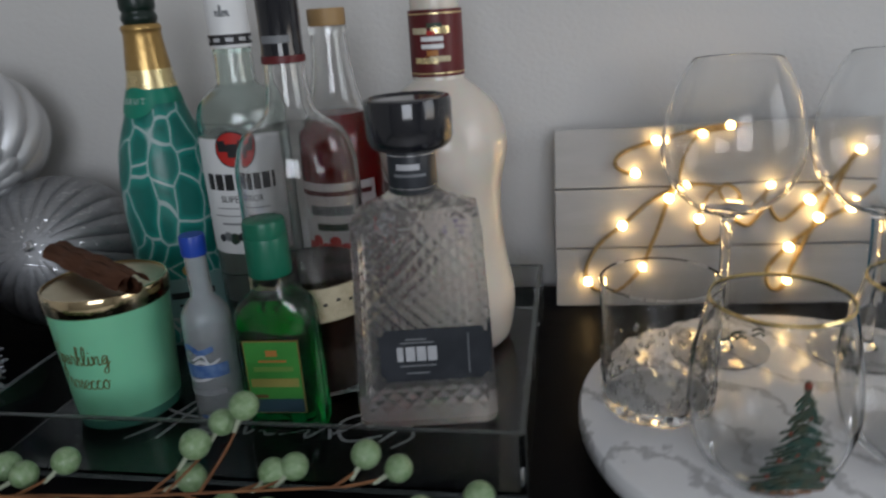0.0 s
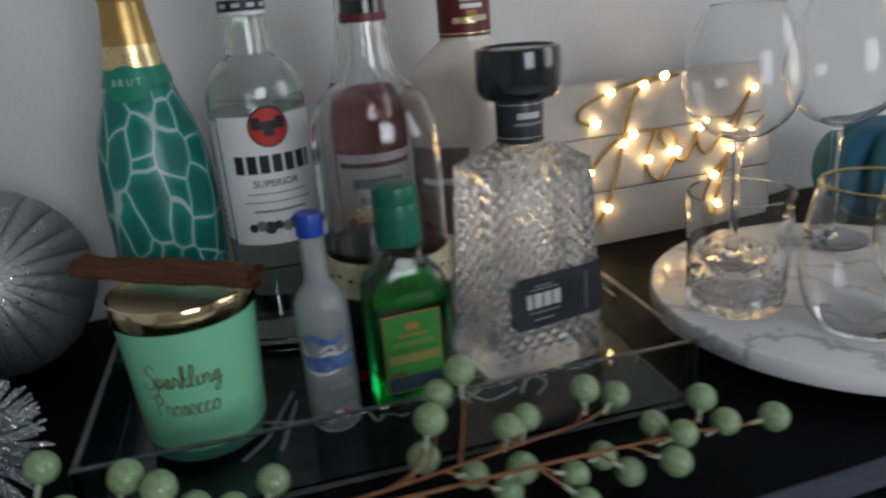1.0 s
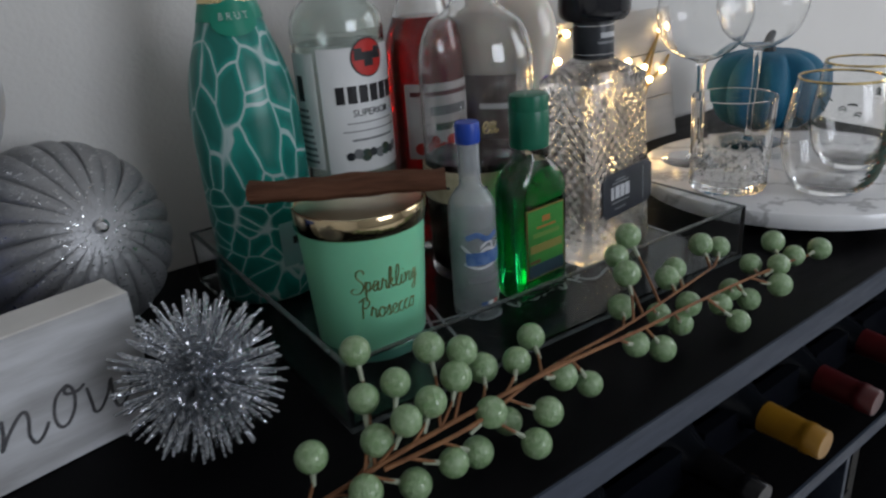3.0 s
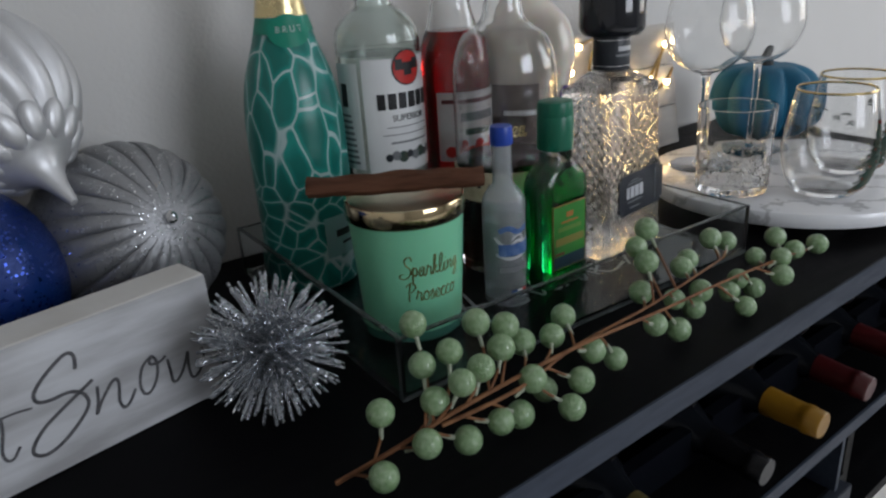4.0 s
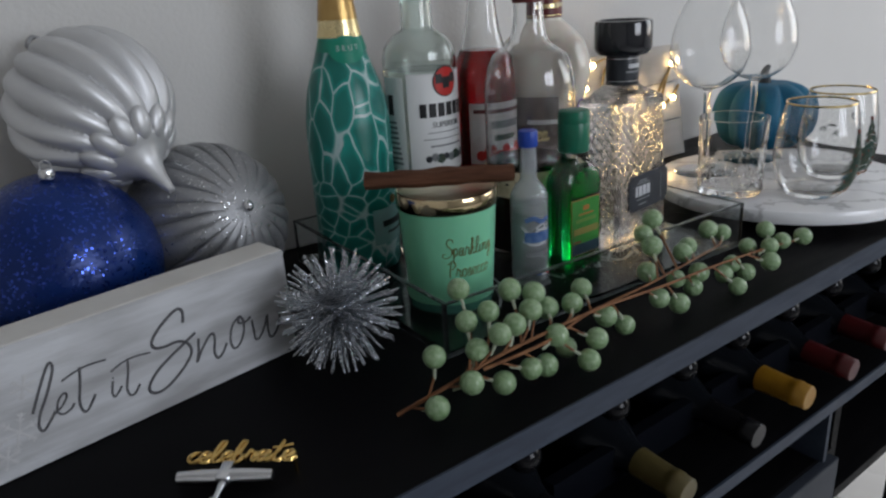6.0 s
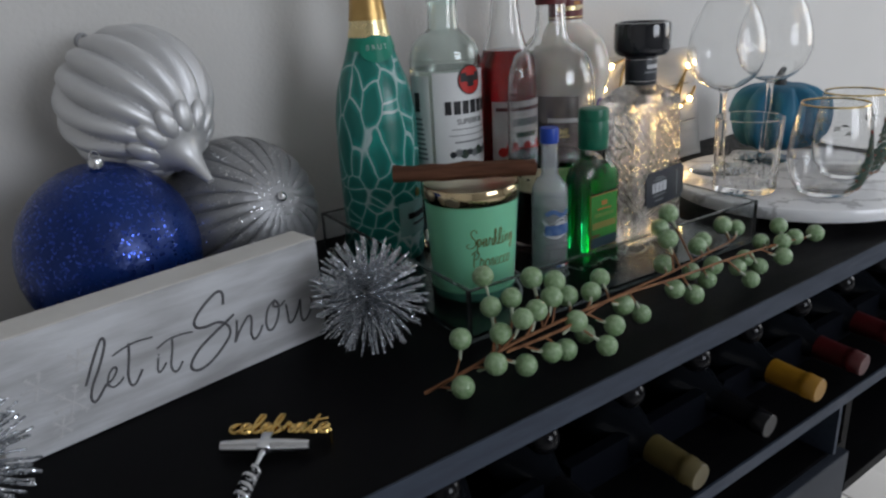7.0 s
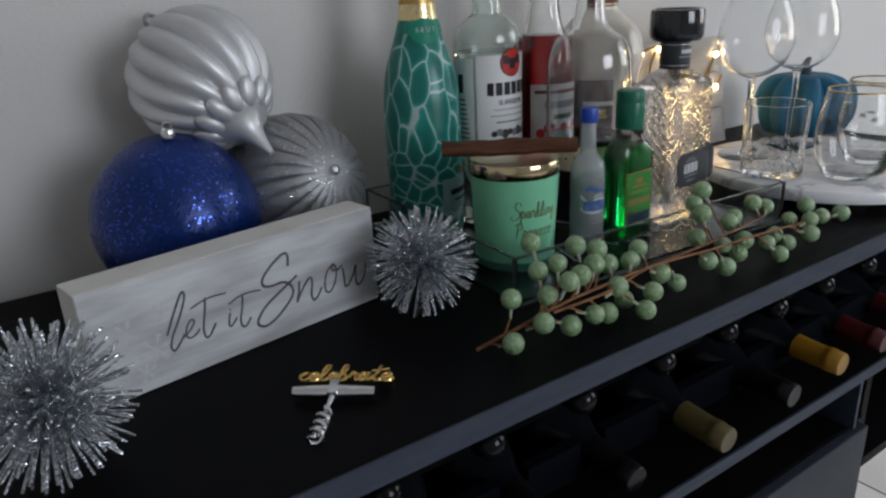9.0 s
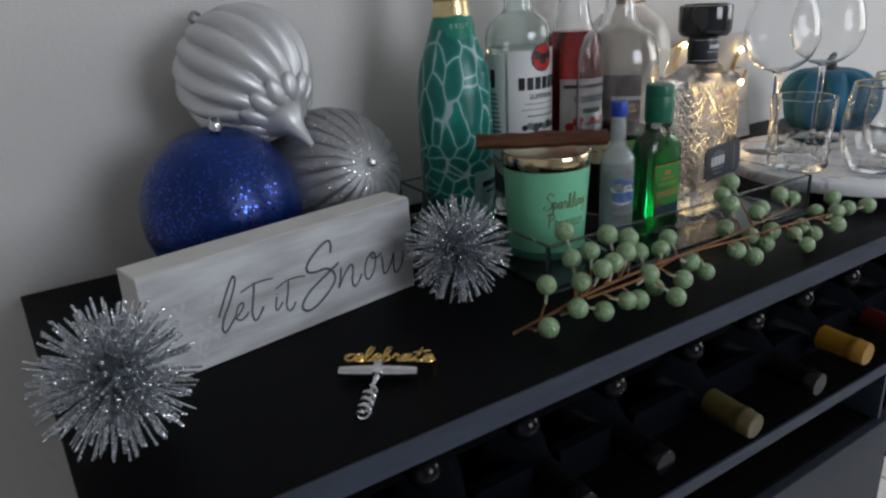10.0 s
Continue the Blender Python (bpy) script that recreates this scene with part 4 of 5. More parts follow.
# frosted miniature
mini = thing("frosted_miniature_bottle", pose(-0.2255, 0.4530, B0), "frosted miniature vodka bottle with blue cap", "bottle")
mp_ = profile([(0.0160, 0.0), (0.0172, 0.002), (0.0173, 0.04), (0.0173, 0.078), (0.0164, 0.087), (0.0120, 0.0945), (0.0085, 0.0985), (0.0078, 0.104), (0.0074, 0.130)], 4)
part("glass", vessel(mp_, 0.0015, 0.004, 40), FROST, mini)
part("vodka", filling(mp_, 0.0015, 0.004, 0.070, 40), SPIRIT, mini)
part("cap", lathe([(0, 0.1295), (0.0084, 0.1295), (0.0088, 0.131), (0.0088, 0.142), (0.0082, 0.144), (0, 0.144)], 32), BLUECAP, mini, "blue screw cap")
part("print_band", patch(0.0174, 0.0425, 0.0525, -58, 60, 0.0002), BLUEPRINT, mini, "blue printed band")
for mm, pen, run in ((WHITEINK, 0.0012, "-.018,.012 -.008,.004 .002,.009 .014,.002"), (WHITEINK, 0.0008, "-.004,.010 .004,.014 .008,.007 .016,.010"), (WHITEINK, 0.0010, "-.017,-.002 -.006,-.006 .006,-.004 .016,.001"), (BLUEPRINT, 0.0022, "-.014,.017 -.006,.020 .002,.016 .012,.019")):
    pts = [tuple(float(q) for q in pair.split(",")) for pair in run.split()]
    part("print", wrapped(tube(smoothed([(x, y, 0) for x, y in pts], 5), pen, 6, flat=0.1), 0.0174, 0.046, -10), mm, mini)
part("label_bar", patch(0.0174, 0.0285, 0.0330, -55, 45, 0.0002), GREYINK, mini)
for a0, a1, mm in ((-26, -8, BLUEPRINT), (-8, 8, PAPER), (8, 24, REDINK)):
    part("colour_bar", patch(0.0174, 0.010, 0.0125, a0, a1, 0.0002, 6), mm, mini)

# green liqueur flask
flask = thing("green_liqueur_flask", pose(-0.1710, 0.4485, B0, 0, 0, 1), "small flat flask of bright green liqueur, green cap", "bottle")


def slab(sections, n=8, power=4.0):
    """A body with rounded-rectangle sections (half width, half depth, height)."""
    bm = bmesh.new()
    rings = []
    m = 4 * n
    for w, d, z in sections:
        ring = []
        for i in range(m):
            a = 2 * math.pi * (i + 0.5) / m
            c, s = math.cos(a), math.sin(a)
            ring.append(bm.verts.new((w * math.copysign(abs(c) ** (2 / power), c), d * math.copysign(abs(s) ** (2 / power), s), z)))
        rings.append(ring)
    for a, b in zip(rings, rings[1:]):
        for i in range(m):
            bm.faces.new((a[i], a[(i + 1) % m], b[(i + 1) % m], b[i]))
    bm.faces.new(rings[0][::-1])
    bm.faces.new(rings[-1])
    return bm


part("glass", slab([(0.0262, 0.0138, 0.0), (0.0284, 0.0156, 0.003), (0.0286, 0.0158, 0.02), (0.0284, 0.0156, 0.084), (0.0278, 0.0154, 0.090), (0.0245, 0.0148, 0.0965), (0.0175, 0.0135, 0.1025), (0.0125, 0.0120, 0.1065), (0.0112, 0.0112, 0.118)]), GLASS, flask)
part("liqueur", slab([(0.0245, 0.0122, 0.004), (0.0262, 0.0138, 0.008), (0.0262, 0.0138, 0.083), (0.0256, 0.0136, 0.089), (0.0222, 0.0130, 0.0955), (0.0150, 0.0118, 0.1005)]), GREENLIQ, flask)
gc = [(0, 0.1165), (0.0142, 0.1165), (0.0147, 0.118), (0.0147, 0.1425), (0.0144, 0.1435), (0.0148, 0.1445), (0.0144, 0.1475), (0.0146, 0.1505), (0.0138, 0.1545), (0.0120, 0.1553), (0, 0.1553)]
part("cap", lathe(gc, 40), GREENCAP, flask, "moulded green screw cap")
part("label_border", box(-0.0212, 0.0180, -0.01700, -0.01600, 0.0177, 0.0733), GOLDFOIL, flask, smooth=False)
part("label", box(-0.0204, 0.0172, -0.01740, -0.01700, 0.0185, 0.0725), GREENLABEL, flask, "green and gold paper label", smooth=False)
part("label_foot", box(-0.0204, 0.0172, -0.01760, -0.01745, 0.0185, 0.0290), material("navy_print", (0.02, 0.05, 0.07), 0.5), flask, smooth=False)
for x0, x1, z0, z1, mm in ((-0.0055, 0.0025, 0.0620, 0.0665, ORANGEINK), (-0.0115, 0.0085, 0.0575, 0.0590, ORANGEINK), (-0.0155, 0.0125, 0.0505, 0.0540, material("lime_print", (0.13, 0.25, 0.05), 0.5)), (-0.0185, 0.0155, 0.0385, 0.0450, material("gold_print", (0.22, 0.20, 0.05), 0.5)), (-0.019, -0.008, 0.0300, 0.0325, TREEBROWN)):
    part("label_bar", box(x0, x1, -0.01770, -0.01745, z0, z1), mm, flask, smooth=False)

# ---- candle with a cinnamon stick ----
candle = thing("scented_candle", pose(-0.3080, 0.4700, B0), "mint green jar candle with gold lid and handwriting", "candle")
part("jar", lathe([(0, 0.0105)] + profile([(0.0380, 0.0105), (0.0392, 0.03), (0.0410, 0.06), (0.0430, 0.0935)], 3) + [(0, 0.0935)], 72), MINT, candle, "mint green painted glass jar")
part("foot", lathe([(0, 0), (0.0340, 0), (0.0372, 0.003), (0.0380, 0.0105), (0, 0.0105)], 72), MINTGLASS, candle, "dark green glass foot")
part("lid_rim", lathe([(0.0428, 0.0918), (0.0440, 0.0922), (0.0446, 0.0930), (0.0446, 0.1045), (0.0440, 0.1058), (0.0425, 0.1060), (0.0425, 0.1035), (0.0410, 0.1030), (0.0410, 0.0918)], 80, True), GOLD, candle, "mirror-bright pale gold lid rim")
part("lid", lathe([(0, 0.1010), (0.0409, 0.1010), (0.0424, 0.1036), (0.0424, 0.1042), (0, 0.1042)], 72), SATINGOLD, candle, "flat gold lid")
CA = -10
BRONZE = material("bronze_ink", (0.20, 0.21, 0.085), 0.35, 0.6)
for words, z, size in (("Sparkling", 0.0560, 0.0072), ("Prosecco", 0.0365, 0.0074)):
    bm = wrapped(script(words, size, 0.00050, 0.5), 0.0400, z, CA)
    for v in bm.verts:
        flat_r = math.hypot(v.co.x, v.co.y)
        k = (0.0380 + 0.060 * (v.co.z - 0.0105) + (flat_r - 0.0400) + 0.0002) / flat_r
        v.co.x, v.co.y = v.co.x * k, v.co.y * k
    part("lettering", bm, BRONZE, candle, "fine bronze handwriting")
stick = thing("cinnamon_stick", pose(-0.3145, 0.4695, B0 + 0.1156, 0, 0, -35.3), "rolled brown cinnamon stick lying across the candle lid", "cinnamon stick")
for side in (-1, 1):
    sb = bmesh.new()
    rows = []
    for i in range(19):
        x = -0.064 + 0.128 * i / 18
        ring = []
        for k in range(15):
            a = 2.1 * math.pi * k / 14
            r = (0.0102 - 0.0064 * k / 14) * (1 + 0.08 * math.sin(9 * x * 20 + side))
            wob = 0.0006 * math.sin(70 * x + side)
            ring.append((x, side * (0.0024 + r * math.cos(a) * 0.95) * 1.0, r * math.sin(a) - 0.001 + wob))
        rows.append([sb.verts.new(p) for p in ring])
    for a, b in zip(rows, rows[1:]):
        for k in range(14):
            sb.faces.new((a[k], a[k + 1], b[k + 1], b[k]))
    bmesh.ops.solidify(sb, geom=list(sb.faces), thickness=0.0009)
    part("curled_bark", sb, BARK, stick)

# ---- round marble board with glasses ----
board = thing("marble_board", pose(0.185, 0.433, TABLE), "round white grey-veined marble turntable board", "serving board")
part("slab", lathe([(0, 0.012), (0.146, 0.012), (0.1495, 0.0135), (0.1505, 0.0165), (0.1505, 0.0240), (0.1490, 0.0270), (0.1465, 0.0280), (0, 0.0280)], 96), MARBLE, board, "white marble slab with rounded edge")
part("foot", lathe([(0, 0.0004), (0.095, 0.0004), (0.095, 0.012), (0, 0.012)], 64), BLACKCAP, board, "black turntable foot")
MTOP = TABLE + 0.0283


def wine_glass(x, y):
    g = thing("wine_glass", pose(x, y, MTOP), "tall clear balloon wine glass, empty", "wine glass", "wine glasses on the board")
    outer = profile([(0.0045, 0.102), (0.0075, 0.106), (0.0230, 0.112), (0.0385, 0.126), (0.0462, 0.145), (0.0470, 0.158), (0.0435, 0.180), (0.0360, 0.201), (0.0288, 0.2135)], 5)
    inner = [(max(r - 0.0009, 0.0), z + 0.0007) for r, z in outer if z > 0.108]
    part("bowl", lathe([(0, 0.1015)] + outer + [(0.0283, 0.2140)] + inner[::-1] + [(0, inner[0][1])], 56), THINGLASS, g)
    part("stem", lathe([(0, 0.003)] + profile([(0.0090, 0.003), (0.0045, 0.010), (0.0036, 0.03), (0.0036, 0.08), (0.0046, 0.1012)], 4) + [(0, 0.1012)], 24), THINGLASS, g)
    part("foot", lathe([(0, 0), (0.0350, 0), (0.0352, 0.0010), (0.0200, 0.0022), (0, 0.0029)], 48), THINGLASS, g)
    return g


wine_glass(0.1440, 0.5180)
wine_glass(0.2430, 0.5130)

tum = thing("cut_tumbler", pose(0.086, 0.442, MTOP), "clear crystal tumbler with textured lower half", "tumbler")
tp = [(0.0330, 0.0), (0.0350, 0.003), (0.0355, 0.015), (0.0364, 0.045), (0.0380, 0.088)]
tg = lathe([(0, 0.0)] + profile(tp, 7) + [(0.0374, 0.0886)] + [(r - 0.0018, max(z, 0.009)) for r, z in profile(tp, 7)[::-1] if z > 0.007] + [(0, 0.009)], 72)
for v in tg.verts:
    z = v.co.z
    r = math.hypot(v.co.x, v.co.y)
    if 0.003 < z < 0.048 and r > 0.0349:
        a = math.atan2(v.co.y, v.co.x)
        k = 1 + 0.028 * noise.noise(Vector((math.cos(a) * 5, math.sin(a) * 5, z * 160))) * (1 if z < 0.036 else (0.048 - z) / 0.012)
        v.co.x, v.co.y = v.co.x * k, v.co.y * k
part("glass", tg, THINGLASS, tum)
nb = bmesh.new()
for k in range(230):
    a, z = random.uniform(0, 2 * math.pi), random.uniform(0.004, 0.040)
    r = 0.0352 + 0.0011 * z / 0.045
    s = random.uniform(0.0010, 0.0022)
    m = Matrix.Translation((r * math.cos(a), r * math.sin(a), z)) @ Matrix.Rotation(a, 4, "Z") @ Matrix.Diagonal((0.5, 1.0, 1.3, 1))
    bmesh.ops.create_icosphere(nb, subdivisions=1, radius=s, matrix=m)
tagged(part("cut_texture", nb, GLASS, tum, "pebbled cut-crystal texture", smooth=False), kind="stuff")


def tree_print(bm, r_of, angle, z0, height, width, rows):
    """A painted fir tree as drooping bough strokes laid on the glass."""
    for k in range(rows):
        f = k / (rows - 1)
        half = width * (1 - f) ** 0.85 / 2 + 0.0012
        z = z0 + height * (0.10 + 0.86 * f)
        for side in (-1, 1):
            for q in range(3):
                pts = []
                reach = half * random.uniform(0.75, 1.08)
                for i in range(6):
                    u = i / 5
                    x = side * reach * u
                    zz = z - 0.16 * height * (u ** 1.3) * (1 - f * 0.6) + 0.03 * height * max(0, u - 0.7) + random.uniform(-0.0006, 0.0006) + (q - 1) * 0.0018
                    a = radians(angle) + x / r_of(zz)
                    rr = r_of(zz) + 0.0003
                    pts.append((rr * math.sin(a), -rr * math.cos(a), zz))
                tube(pts, [0.0014 - 0.0008 * i / 5 for i in range(6)], 4, bm)
    return bm


def stemless(x, y, turn):
    g = thing("stemless_glass", pose(x, y, MTOP, 0, 0, turn), "stemless clear glass with gold rim and painted fir tree", "drinking glass", "stemless tree glasses on the board")
    pp = profile([(0.0225, 0.0), (0.0290, 0.003), (0.0375, 0.015), (0.0432, 0.035), (0.0440, 0.048), (0.0420, 0.070), (0.0385, 0.090), (0.0355, 0.104)], 6)
    part("bowl", lathe([(0, 0.0015)] + pp + [(0.0350, 0.1045)] + [(max(r - 0.0014, 0), z + 0.0015) for r, z in pp if 0.0045 < z < 0.1035][::-1] + [(0, 0.0075)], 64), THINGLASS, g)
    part("rim", lathe([(0.0346, 0.1040), (0.0356, 0.1034), (0.0360, 0.1045), (0.0354, 0.1056), (0.0346, 0.1054)], 64, True), GOLDRIM, g, "gilded rim")

    def r_of(z):
        for (r0, z0), (r1, z1) in zip(pp, pp[1:]):
            if z0 <= z <= z1 and z1 > z0:
                return r0 + (r1 - r0) * (z - z0) / (z1 - z0)
        return pp[-1][0]
    part("painted_tree", tree_print(bmesh.new(), r_of, 0, 0.013, 0.066, 0.047, 9), TREEGREEN, g, "painted green fir tree")
    enamel = material("enamel_red", (0.20, 0.03, 0.015), 0.5)
    for a, z, s in ((0, 0.0765, 0.0022), (-9, 0.052, 0.0012), (8, 0.046, 0.0012), (-14, 0.036, 0.0013), (12, 0.030, 0.0013), (2, 0.060, 0.0011), (-4, 0.040, 0.0012), (18, 0.022, 0.0013), (-20, 0.024, 0.0013)):
        tr = bmesh.new()
        bmesh.ops.create_icosphere(tr, subdivisions=1, radius=s, matrix=Matrix.Translation(((r_of(z) + 0.0008) * math.sin(radians(a)), -(r_of(z) + 0.0008) * math.cos(radians(a)), z)))
        part("painted_bauble", tr, enamel, g, "tiny red painted bauble")
    tr = bmesh.new()
    for k in range(9):
        a = -28 + 7 * k
        z = 0.0105 + 0.0012 * (k % 2)
        bmesh.ops.create_icosphere(tr, subdivisions=1, radius=0.0026, matrix=Matrix.Translation(((r_of(z)) * math.sin(radians(a)), -(r_of(z)) * math.cos(radians(a)), z)) @ Matrix.Diagonal((1, 0.5, 0.7, 1)))
    tagged(part("painted_foot", tr, TREEBROWN, g, "brown painted tree foot"), kind="stuff")
    for a in (95, 180, 250):
        sp = bmesh.new()
        for k in range(7):
            aa = a + random.uniform(-13, 13)
            zz = 0.066 + random.uniform(-0.006, 0.006)
            tube([((r_of(zz + d) + 0.0002) * math.sin(radians(aa + e)), -(r_of(zz + d) + 0.0002) * math.cos(radians(aa + e)), zz + d) for d, e in ((0, 0), (0.002, 4), (0.0, 9))], 0.0007, 4, sp)
        part("painted_sprig", sp, TREEGREEN, g, "small painted green sprig")
    return g


stemless(0.134, 0.369, 3)
stemless(0.222, 0.389, -12)

# ---- plank sign with the lit word ----
joy = thing("plank_light_sign", pose(0.0275, 0.667, TABLE, -9.2, 0, 0), "whitewashed plank sign with glowing wire word", "light-up sign")
for k in range(3):
    z0 = 0.0005 + 0.0573 * k
    part("plank", box(0.0, 0.292, 0.0, 0.012, z0, z0 + 0.0560, 0.0008), PLANK, joy, smooth=False)
part("backing", box(0.002, 0.290, 0.0122, 0.030, 0.001, 0.1705), material("dark_backing", (0.02, 0.02, 0.02), 0.7), joy, smooth=False)
J = smoothed([(x, -0.003, z) for x, z in ((0.081, 0.1290), (0.066, 0.1290), (0.056, 0.1375), (0.064, 0.148), (0.090, 0.157), (0.118, 0.164), (0.150, 0.168), (0.178, 0.168), (0.140, 0.164), (0.122, 0.150), (0.112, 0.128), (0.104, 0.100), (0.092, 0.065), (0.078, 0.036),
                                              (0.056, 0.017), (0.036, 0.018), (0.028, 0.036), (0.040, 0.060), (0.066, 0.082), (0.096, 0.106), (0.128, 0.114), (0.148, 0.112))], 8)
O = smoothed([(x, -0.003, z) for x, z in ((0.148, 0.112), (0.136, 0.096), (0.132, 0.072), (0.146, 0.060), (0.162, 0.076), (0.170, 0.100), (0.160, 0.113), (0.150, 0.108), (0.160, 0.088), (0.176, 0.076), (0.190, 0.092), (0.200, 0.112))], 8)
Y = smoothed([(x, -0.003, z) for x, z in ((0.200, 0.114), (0.196, 0.094), (0.206, 0.080), (0.222, 0.092), (0.244, 0.112), (0.266, 0.134), (0.272, 0.144), (0.252, 0.112), (0.236, 0.078), (0.220, 0.044), (0.208, 0.016), (0.196, 0.018), (0.196, 0.036), (0.216, 0.058), (0.244, 0.080), (0.272, 0.094), (0.286, 0.108))], 8)
wire = part("glow_wire", tube(J + O[1:] + Y[1:], 0.0019, 6), WIRE, joy, "bronze wire bent into a word")
path = J + O[1:] + Y[1:]
bulb = ball(0.0041, u=10, v=8)
first = None
run, nxt = 0.0, 0.006
for p, q in zip(path, path[1:]):
    run += (q - p).length
    if run >= nxt:
        nxt += 0.066
        at = Matrix.Translation(q + Vector((0, -0.0024, 0)))
        if first is None:
            first = part("bulb", bulb, BULB, joy, "tiny warm white bulb", at=at)
        else:
            b = new("bulb", first.data)
            b.parent, b.matrix_basis = joy, at

# ---- velvet pumpkin ----
pump = thing("velvet_pumpkin", pose(0.395, 0.585, TABLE), "dark teal velvet pumpkin with stubby dark stalk", "pumpkin")
pb = bmesh.new()
rows = []
N = 72
for i in range(25):
    f = math.pi * i / 24
    row = []
    for k in range(N):
        a = 2 * math.pi * k / N
        lobe = 1 - 0.22 * abs(math.cos(4.5 * a)) ** 5 - 0.02
        r = 0.077 * math.sin(f) ** 0.72 * (1 - (1 - lobe) * min(1, math.sin(f) * 1.4))
        z = 0.059 - 0.059 * math.cos(f) * (1 - 0.20 * (1 - math.sin(f)))
        row.append(pb.verts.new((r * math.cos(a) if i not in (0, 24) else 1e-4 * math.cos(a), r * math.sin(a) if i not in (0, 24) else 1e-4 * math.sin(a), z)))
    rows.append(row)
for a, b in zip(rows, rows[1:]):
    for k in range(N):
        pb.faces.new((a[k], a[(k + 1) % N], b[(k + 1) % N], b[k]))
part("body", pb, VELVET, pump)
part("stalk", tube(smoothed([(0, 0, 0.100), (0.002, 0.001, 0.112), (0.007, 0.002, 0.120), (0.014, 0.003, 0.125)], 4), [0.010 - 0.0004 * i for i in range(13)], 9), DARKSTEM, pump, "stubby dark stalk")

# ---- ornaments ----
blue = thing("blue_bauble", pose(-0.592, 0.612, TABLE), "large royal blue glitter Christmas bauble", "ornament")
bb = ball(0.0745, (0, 0, 0.0745), 64, 40)
bmesh.ops.scale(bb, vec=(1, 1, 1.05), verts=bb.verts)
part("ball", bb, BLUEGLIT, blue)
cp_ = part("cap", lathe([(0, 0.1470), (0.0054, 0.1470), (0.0058, 0.149), (0.0055, 0.1535), (0.0045, 0.1550), (0, 0.1550)], 24), CHROME, blue, "small silver hanger cap", at=pose(0, -0.006, 0.0090, 4, 0, 0))
part("loop", tube([(0.004 * math.cos(t * 0.5), 0, 0.1570 + 0.004 * math.sin(t * 0.5)) for t in range(14)], 0.0006, 6), CHROME, blue, at=pose(0, -0.006, 0.0090, 4, 0, 0))


def ribbed(radius, ribs, depth, squash, twist, power=0.75, fade=False, n=128, rows_=40):
    """A fluted body of revolution round z."""
    bm = bmesh.new()
    rows = []
    for i in range(rows_ + 1):
        f = math.pi * i / rows_
        row = []
        for k in range(n):
            a = 2 * math.pi * k / n
            lobe = abs(math.cos(ribs * (a + twist * f) / 2)) ** power
            if fade:
                side = int((a / (2 * math.pi) * ribs + 0.5)) % ribs
                reach = min(1.0, max(0.0, (f - 1.50 - 0.10 * (side * 7 % 5)) / 0.7))
                lobe = 1 - (1 - lobe) * (0.12 + 0.88 * reach) * (0.75 + 0.08 * (side * 5 % 4))
            r = radius * max(math.sin(f), 0.002) * (1 - depth * (1 - lobe) * min(1, math.sin(f) * 1.8))
            row.append(bm.verts.new((r * math.cos(a), r * math.sin(a), -radius * squash * math.cos(f))))
        rows.append(row)
    for a, b in zip(rows, rows[1:]):
        for k in range(n):
            bm.faces.new((a[k], a[(k + 1) % n], b[(k + 1) % n], b[k]))
    bm.faces.new(rows[0][::-1])
    bm.faces.new(rows[-1])
    return bm


def aim(origin, target):
    d = Vector(target) - Vector(origin)
    return Matrix.Translation(origin) @ d.to_track_quat("Z", "Y").to_matrix().to_4x4()


ribc = (-0.462, 0.6460, TABLE + 0.0765)
rib = thing("ribbed_bauble", aim(ribc, (-0.4468, 0.5783, 0.9534)), "silver glitter bauble with deep radiating ribs", "ornament")
part("ball", ribbed(0.0765, 22, 0.14, 0.98, 0.0, 0.42, True, n=352), RIBSILVER, rib)
part("nub", lathe([(0, 0.070), (0.0050, 0.070), (0.0056, 0.0740), (0.0046, 0.0785), (0.0030, 0.0795), (0.0026, 0.0780), (0, 0.0780)], 20), CHROME, rib, "small silver centre nub")

oc = Vector((-0.538, 0.656, 1.0465))
axis = (Vector((-0.508, 0.603, 0.980)) - Vector((-0.564, 0.734, 1.098))).normalized()
onion = thing("onion_bauble", aim(oc, oc + axis), "satin silver onion-shaped bauble with fluted swirls", "ornament")
ob_ = ribbed(0.0685, 15, 0.16, 0.93, 0.36, 0.75, n=240)
part("body", ob_, SILVER, onion)
for k in range(13):
    a = 2 * math.pi * (k + 0.5) / 13
    bead = ball(0.0098, u=16, v=12)
    bmesh.ops.scale(bead, vec=(0.55, 0.84, 1.45), verts=bead.verts)
    part("bead", bead, SILVER, onion, at=Matrix.Translation((0.0343 * math.cos(a), 0.0343 * math.sin(a), 0.0560)) @ Matrix.Rotation(a, 4, "Z") @ Matrix.Rotation(radians(-48), 4, "Y"))
kn = lathe([(0.0, 0.052)] + profile([(0.027, 0.052), (0.0300, 0.0590), (0.0285, 0.0635), (0.0200, 0.0690), (0.0120, 0.0770), (0.0074, 0.087), (0.0048, 0.097), (0.0030, 0.1045)], 5) + [(0, 0.1052)], 64)
part("finial", kn, SILVER, onion, "flared and pointed silver finial")
part("hanger", tube(smoothed([(0, 0, -0.060), (0.002, 0, -0.074), (0.008, 0.002, -0.082), (0.002, 0.004, -0.086), (-0.006, 0.001, -0.080), (0.0, -0.002, -0.072)], 6), 0.0022, 6), RIBSILVER, onion, "silver hanging loop")


